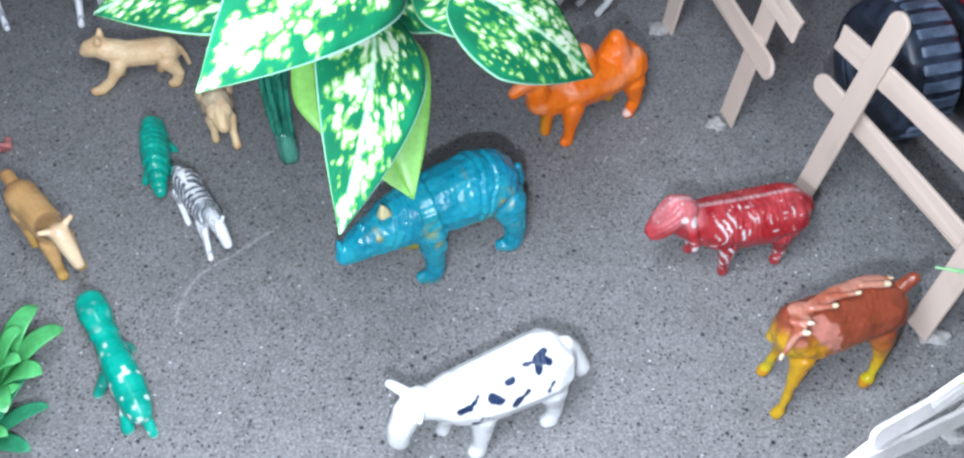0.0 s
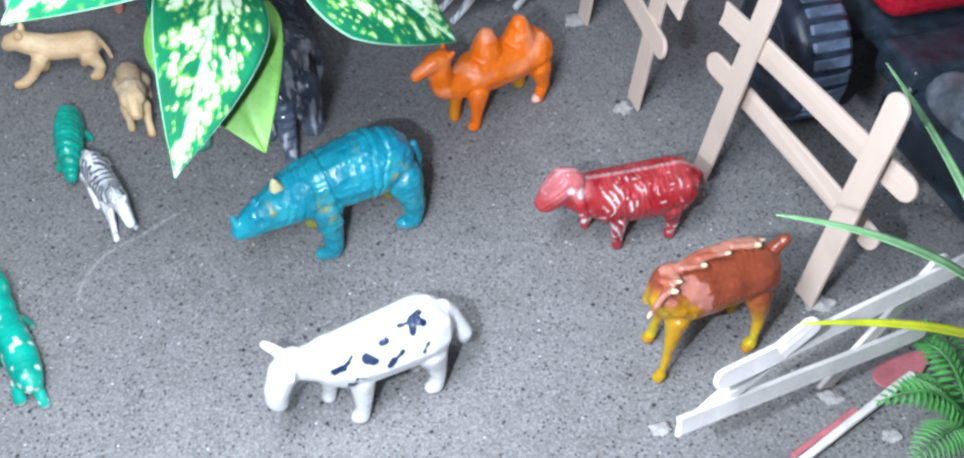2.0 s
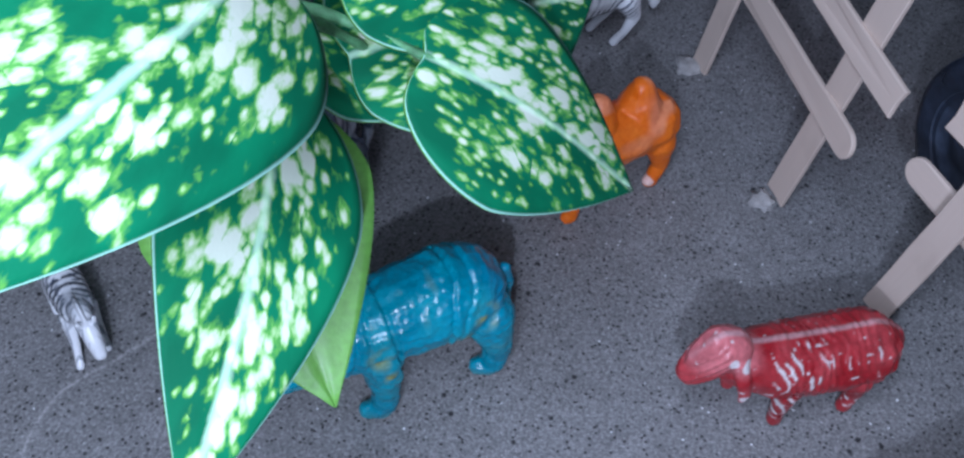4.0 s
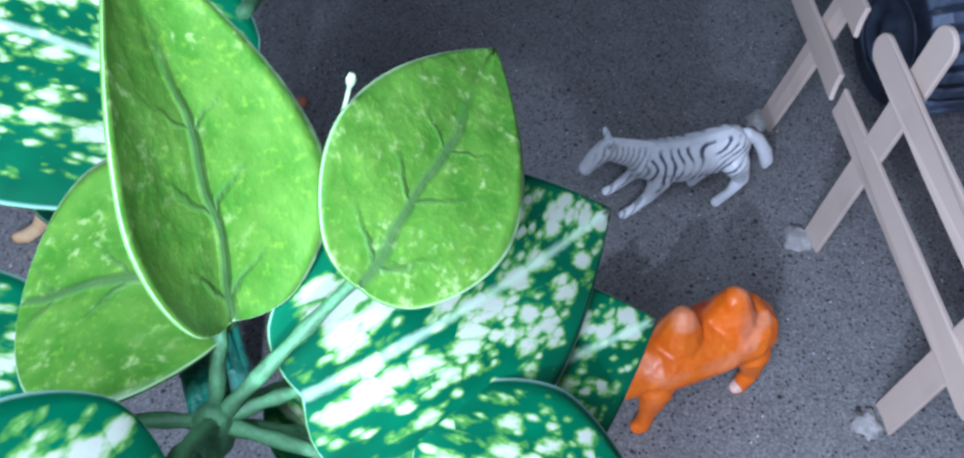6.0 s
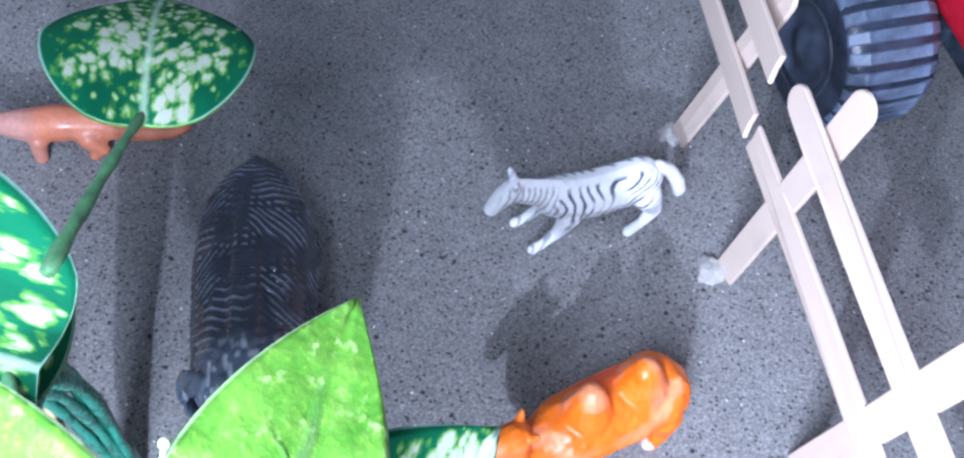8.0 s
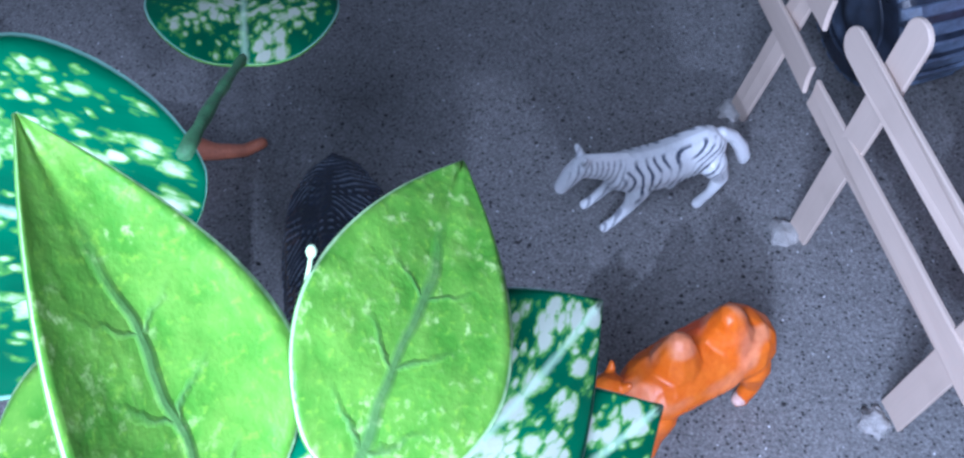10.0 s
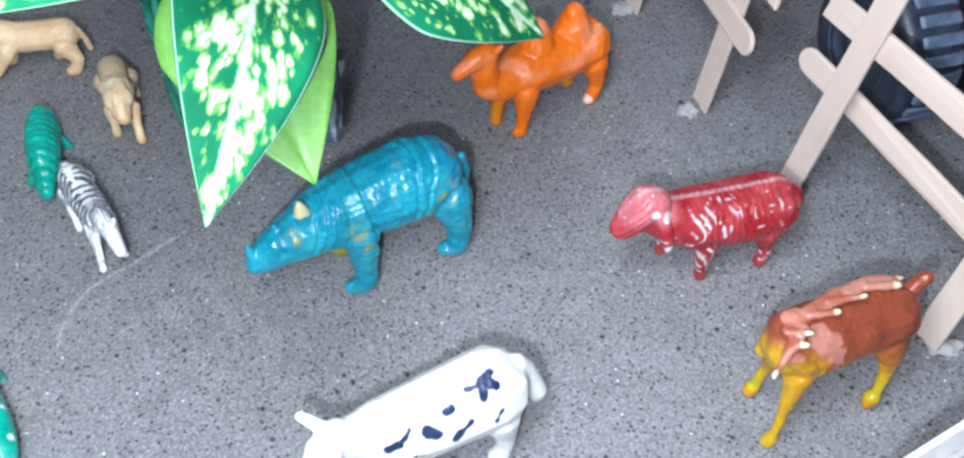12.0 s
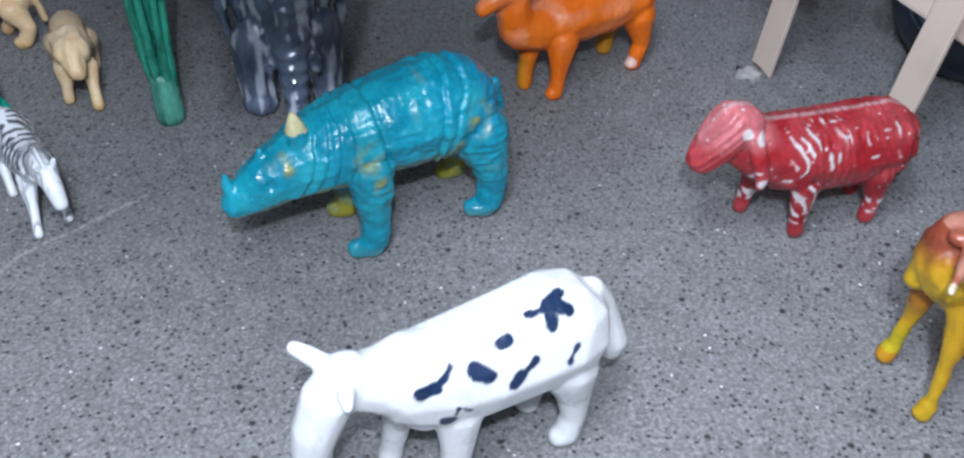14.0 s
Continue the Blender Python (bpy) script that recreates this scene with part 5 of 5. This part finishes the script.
# ---- toy truck behind the fence ----
def lug_mesh(length, across, high):
    """One tread block across the tyre, curved down over both shoulders."""
    bm = bmesh.new()
    sect = [(-0.5, 0.0), (-0.40, 0.8), (-0.32, 1.0), (0.32, 1.0), (0.40, 0.8), (0.5, 0.0)]
    rows = []
    for t in (-0.5, -0.46, -0.34, 0.0, 0.34, 0.46, 0.5):
        drop = -0.0042 * max(0.0, (abs(t) - 0.30) / 0.20) ** 1.6
        rows.append([bm.verts.new((t * length, a * across, (h - 0.5) * high + drop)) for a, h in sect])
    for r0, r1 in zip(rows, rows[1:]):
        for j in range(len(sect)):
            bm.faces.new((r0[j], r0[(j + 1) % len(sect)], r1[(j + 1) % len(sect)], r1[j]))
    bm.faces.new(rows[0][::-1])
    bm.faces.new(rows[-1])
    bmesh.ops.recalc_face_normals(bm, faces=bm.faces)
    me = bpy.data.meshes.new("lug")
    bm.to_mesh(me)
    bm.free()
    me.materials.append(M_LUG)
    return me


def wheel(parent, centre, radius, width, turn, share=0.98, shift=0.0):
    """Lugged tyre with a dished hub; its axle points along the truck's x."""
    bm = bmesh.new()
    prof = [(0.52, -0.5), (0.80, -0.52), (0.93, -0.46), (0.985, -0.30), (1.0, 0.0), (0.985, 0.30), (0.93, 0.46), (0.80, 0.52), (0.52, 0.5)]
    n = 64
    rings = [[bm.verts.new((w * width, r * radius * math.cos(math.tau * k / n), r * radius * math.sin(math.tau * k / n))) for k in range(n)] for r, w in prof]
    for r0, r1 in zip(rings, rings[1:]):
        for k in range(n):
            bm.faces.new((r0[k], r1[k], r1[(k + 1) % n], r0[(k + 1) % n]))
    smooth(bm)
    ty = part("wheel", bm, M_TYRE, parent, "black lugged rubber wheel")
    ty.location = centre
    ty.rotation_euler[2] = radians(turn)
    bm = bmesh.new()
    prof = [(0.62, 0.42), (0.60, 0.53), (0.585, 0.53), (0.57, 0.47), (0.30, 0.45), (0.28, 0.49), (0.12, 0.50), (0.001, 0.50)]
    for s in (-1, 1):
        rings = [[bm.verts.new((s * w * width, r * radius * math.cos(math.tau * k / 40), r * radius * math.sin(math.tau * k / 40))) for k in range(40)] for r, w in prof]
        for r0, r1 in zip(rings, rings[1:]):
            for k in range(40):
                bm.faces.new((r0[k], r1[k], r1[(k + 1) % 40], r0[(k + 1) % 40]))
    bmesh.ops.recalc_face_normals(bm, faces=bm.faces)
    smooth(bm)
    part("hub", bm, M_HUB, ty, "dusty dark grey hub")
    n = 26
    block = lug_mesh(width * share, 0.74 * math.tau * radius / n, 0.0030)
    for k in range(n):
        lug = new("lug", block)
        lug.parent = ty
        lug.matrix_basis = Matrix.Rotation(math.tau * k / n, 4, "X") @ pose(shift * width, 0, radius * 0.985, 0, 0, 0)
    return ty


def box(bm, lo, hi, ease=0.003, seg=3):
    g = bmesh.ops.create_cube(bm, size=1.0)
    vs = g["verts"]
    for v in vs:
        v.co = Vector(((lo[i] + hi[i]) / 2 + v.co[i] * (hi[i] - lo[i]) for i in range(3)))
    es = list({e for v in vs for e in v.link_edges})
    bmesh.ops.bevel(bm, geom=es, offset=ease, segments=seg, affect="EDGES", profile=0.5)
    return bm


truck = thing("toy_truck", (0.3050, 0.5050, 0), "red plastic toy truck with big black lugged wheels", "toy truck", turn=18.5)
# local x points away from the fence, y along the truck
R_WHEEL = 0.0340
wheel(truck, (-0.0711, -0.0696, R_WHEEL), R_WHEEL, 0.0280, -1, 0.84, 0.07)
wheel(truck, (-0.0715, 0.1120, R_WHEEL), R_WHEEL, 0.040, 6)
wheel(truck, (0.062, -0.0684, R_WHEEL), R_WHEEL, 0.034, 0)
wheel(truck, (0.062, 0.1133, R_WHEEL), R_WHEEL, 0.036, 0)
part("chassis", box(box(bmesh.new(), (-0.030, -0.105, 0.030), (0.030, 0.135, 0.046)), (-0.058, -0.073, 0.032), (0.052, -0.063, 0.040), 0.002), M_BLACK, truck, "black plastic chassis and axle")
part("rear_axle", box(bmesh.new(), (-0.054, 0.108, 0.032), (0.052, 0.118, 0.040), 0.002), M_BLACK, truck)
part("cab", box(bmesh.new(), (-0.036, -0.088, 0.0500), (0.036, -0.020, 0.105), 0.010, 4), M_RED, truck, "rounded red cab")
part("bed", box(bmesh.new(), (-0.040, -0.018, 0.0465), (0.040, 0.150, 0.085), 0.006, 4), M_RED, truck, "red load bed")
guard = part("bumper", box(box(bmesh.new(), (-0.044, -0.192, 0.010), (0.050, -0.106, 0.036), 0.005), (-0.040, -0.120, 0.030), (0.040, -0.090, 0.048), 0.004), M_BLACK, truck, "broad black bumper")
bm = bmesh.new()
bmesh.ops.create_uvsphere(bm, u_segments=28, v_segments=16, radius=0.0165)
for v in bm.verts:
    v.co.x *= 0.95
    v.co.y *= 1.6
    v.co.z = max(-0.001, v.co.z * 0.85)
smooth(bm)
part("headlamp", bm, M_LAMP, guard, "cloudy grey domed headlamp").location = (-0.022, -0.141, 0.0365)
for x, y, turn in ((-0.038, -0.166, 20), (-0.038, -0.180, -15), (-0.038, -0.116, 80), (-0.030, -0.186, 5)):
    peg = part("peg", tube(bmesh.new(), [(-0.005, 0, 0), (0.0045, 0, 0), (0.005, 0, 0)], [0.0018, 0.0018, 0.0012], 12), M_TYRE, guard)
    peg.matrix_basis = pose(x, y, 0.0375, 0, 0, turn)


# ---- white painted fence standing before the moose ----
near = thing("stick_fence", (0.252, 0.240, 0), "white painted craft stick fence with loose slats, leaning on one post", "fence", "craft stick fences")
SIDE = Vector((0.50, -0.80, 0.33))
lay_stick("slat", (0.1941, 0.1890, 0.0711), (0.2920, 0.2555, 0.0590), SIDE, near, M_WHITE_STICK, width=0.0068)
lay_stick("slat", (0.1845, 0.1835, 0.0555), (0.2830, 0.2490, 0.0275), SIDE, near, M_WHITE_STICK, cut0=True, width=0.0066)
lay_stick("post", (0.1885, 0.1905, 0.0425), (0.2262, 0.2085, 0.0790), SIDE, near, M_WHITE_STICK, cut0=True, width=0.0070)
lay_stick("post", (0.2512, 0.2408, 0.0), (0.2765, 0.2462, 0.0700), SIDE, near, M_WHITE_STICK, cut0=True, width=0.0066)
blob("plaster_lump", (0.2530, 0.2365, 0), (0.0045, 0.0036, 0.004), near, 41, 0.25)
lump = thing("plaster_crumb", (0.1880, 0.2190, 0), "flat grey plaster crumb stuck to the concrete", "plaster", "plaster crumbs")
blob("crumb", (0.1880, 0.2190, 0), (0.0040, 0.0032, 0.003), lump, 40, 0.2)
lump = thing("plaster_crumb", (0.2720, 0.2200, 0), "flat grey plaster crumb stuck to the concrete", "plaster", "plaster crumbs")
blob("crumb", (0.2720, 0.2200, 0), (0.0035, 0.0028, 0.003), lump, 42, 0.2)

loose = thing("painted_stick", (0.262, 0.228, 0), "thin white stick lying beside a pink one", "stick", "loose sticks")
lay_stick("stick", (0.2340, 0.2040, 0.0032), (0.2840, 0.2446, 0.0060), (0, 0, 1), loose, M_WHITE_STICK, width=0.0030, thick=0.0022)
loose = thing("painted_stick", (0.255, 0.225, 0), "thin pink stick lying beside a white one", "stick", "loose sticks")
lay_stick("stick", (0.2340, 0.2088, 0.0014), (0.2610, 0.2302, 0.0014), (0, 0, 1), loose, M_PINK, width=0.0024, thick=0.0022)


# ---- plants at the edges ----
def blade(parent, pts, width, mat, label=""):
    """A folded grass blade through the points, widest near its foot."""
    pts = [Vector(p) for p in pts]
    bm = bmesh.new()
    n = 24
    rows = []
    a, b, c = pts
    for i in range(n + 1):
        k = i / n
        p = (1 - k) ** 2 * a + 2 * k * (1 - k) * b + k * k * c
        d = (2 * (1 - k) * (b - a) + 2 * k * (c - b)).normalized()
        y = d.cross(Vector((0, 0, 1))).normalized()
        z = y.cross(d)
        half = 0.5 * width * max(0.03, (1 - k) ** 0.6)
        rows.append([[bm.verts.new(p + y * half * s - z * 0.25 * half * (1 - abs(s)) + z * dz) for s in (-1, -0.5, 0, 0.5, 1)] for dz in (0.0002, -0.0002)])
    for r0, r1 in zip(rows, rows[1:]):
        for j in range(4):
            bm.faces.new((r0[0][j], r0[0][j + 1], r1[0][j + 1], r1[0][j]))
            bm.faces.new((r0[1][j], r1[1][j], r1[1][j + 1], r0[1][j + 1]))
        for j in (0, 4):
            bm.faces.new((r0[0][j], r1[0][j], r1[1][j], r0[1][j]))
    bmesh.ops.recalc_face_normals(bm, faces=bm.faces)
    smooth(bm)
    ob = part("blade", bm, mat, parent, label)
    ob.matrix_basis = parent.matrix_basis.inverted()
    return ob


tuft = thing("artificial_grass", (0.330, 0.235, 0), "artificial grass tuft with long arching green and yellow blades", "plant")
blade(tuft, [(0.330, 0.235, 0.0), (0.300, 0.235, 0.085), (0.2123, 0.2301, 0.1016)], 0.010, M_BLADE)
blade(tuft, [(0.332, 0.232, 0.0), (0.300, 0.215, 0.080), (0.2165, 0.1985, 0.0885)], 0.008, M_BLADE_Y, "yellow blade")
blade(tuft, [(0.334, 0.238, 0.0), (0.305, 0.285, 0.060), (0.2693, 0.3261, 0.0900)], 0.008, M_BLADE)


def fern(place, count, seed):
    f = thing("artificial_fern", place, "small green plastic fern with fine pinnate fronds", "plant")
    rnd = random.Random(seed)
    for i in range(count):
        a = math.tau * i / count + rnd.uniform(-0.3, 0.3)
        bm = bmesh.new()
        reach = rnd.uniform(0.028, 0.042)
        rise = rnd.uniform(0.012, 0.030)
        n = 16
        d = Vector((math.cos(a), math.sin(a), 0))
        s = Vector((-d.y, d.x, 0))
        spine = [d * reach * k / n + Vector((0, 0, rise * math.sin(2.2 * k / n) + 0.001)) for k in range(n + 1)]
        tube(bm, spine, [0.0007 - 0.0004 * k / n for k in range(n + 1)], 5)
        for k in range(2, n + 1):
            ll = 0.0085 * math.sin(math.pi * (0.15 + 0.8 * k / n))
            for sg in (1, -1):
                tip = spine[k] + s * sg * ll + d * ll * 0.55 + Vector((0, 0, -0.001))
                mid = (spine[k] + tip) / 2
                w = d * 0.0010
                q = [bm.verts.new(x) for x in (spine[k], mid - w + Vector((0, 0, 0.0006)), tip, mid + w + Vector((0, 0, 0.0006)))]
                q2 = [bm.verts.new(v.co - Vector((0, 0, 0.0003))) for v in q]
                bm.faces.new(q)
                bm.faces.new(q2[::-1])
                for e in range(4):
                    bm.faces.new((q[e], q2[e], q2[(e + 1) % 4], q[(e + 1) % 4]))
        part("frond", bm, M_FERN, f)
    return f


fern((0.3020, 0.2260, 0), 11, 5)

pink = thing("pink_leaf", (0.281, 0.2480, 0), "dusky pink plastic leaf lying on concrete", "leaf")
bm = bmesh.new()
bmesh.ops.create_uvsphere(bm, u_segments=20, v_segments=12, radius=1.0)
for v in bm.verts:
    v.co = Vector((v.co.x * 0.014, v.co.y * 0.0062 * (1 - 0.25 * v.co.x), v.co.z * 0.0009 + 0.003 + 0.002 * v.co.x ** 2))
smooth(bm)
part("blade", bm, M_PINK, pink).rotation_euler[2] = radians(35)


def succulent(place, rows, label, seed):
    """A rosette of spoon-shaped leaves; rows: count, reach, rise, width, material."""
    s = thing("artificial_succulent", place, label, "plant")
    rnd = random.Random(seed)
    for count, reach, rise, width, mat in rows:
        for i in range(count):
            a = math.tau * (i + rnd.uniform(-0.2, 0.2)) / count + reach * 40
            bm = bmesh.new()
            n = 14
            ln = reach * rnd.uniform(0.88, 1.1)
            rings = []
            for k in range(n + 1):
                t = k / n
                half = width * (0.28 + 0.72 * math.sin(math.pi * min(1.0, t * 0.62 + 0.18)) ** 2) * (1.0 if t < 0.86 else math.sqrt(max(0.02, 1 - ((t - 0.86) / 0.14) ** 2))) * 0.5
                c = Vector((ln * t, 0, 0.002 + rise * math.sin(1.7 * t)))
                rings.append([bm.verts.new(c + Vector((0, half * math.cos(q), 0.28 * half * math.sin(q) + 0.30 * half * math.cos(q) ** 2))) for q in [math.tau * j / 10 for j in range(10)]])
            for r0, r1 in zip(rings, rings[1:]):
                for j in range(10):
                    bm.faces.new((r0[j], r0[(j + 1) % 10], r1[(j + 1) % 10], r1[j]))
            bm.faces.new(rings[0][::-1])
            bm.faces.new(rings[-1])
            bmesh.ops.recalc_face_normals(bm, faces=bm.faces)
            smooth(bm)
            part("leaf", bm, mat, s).rotation_euler[2] = a
    return s


succulent((-0.1120, 0.2310, 0), [(9, 0.030, 0.022, 0.0105, M_SUCC), (7, 0.018, 0.026, 0.008, M_SUCC)], "bright green artificial succulent with spoon-shaped leaves", 3)
succulent((-0.1080, 0.2080, 0), [(9, 0.030, 0.014, 0.0075, M_SUCC_D), (6, 0.020, 0.020, 0.006, M_SUCC)], "dark green artificial succulent with narrow pointed leaves", 8)
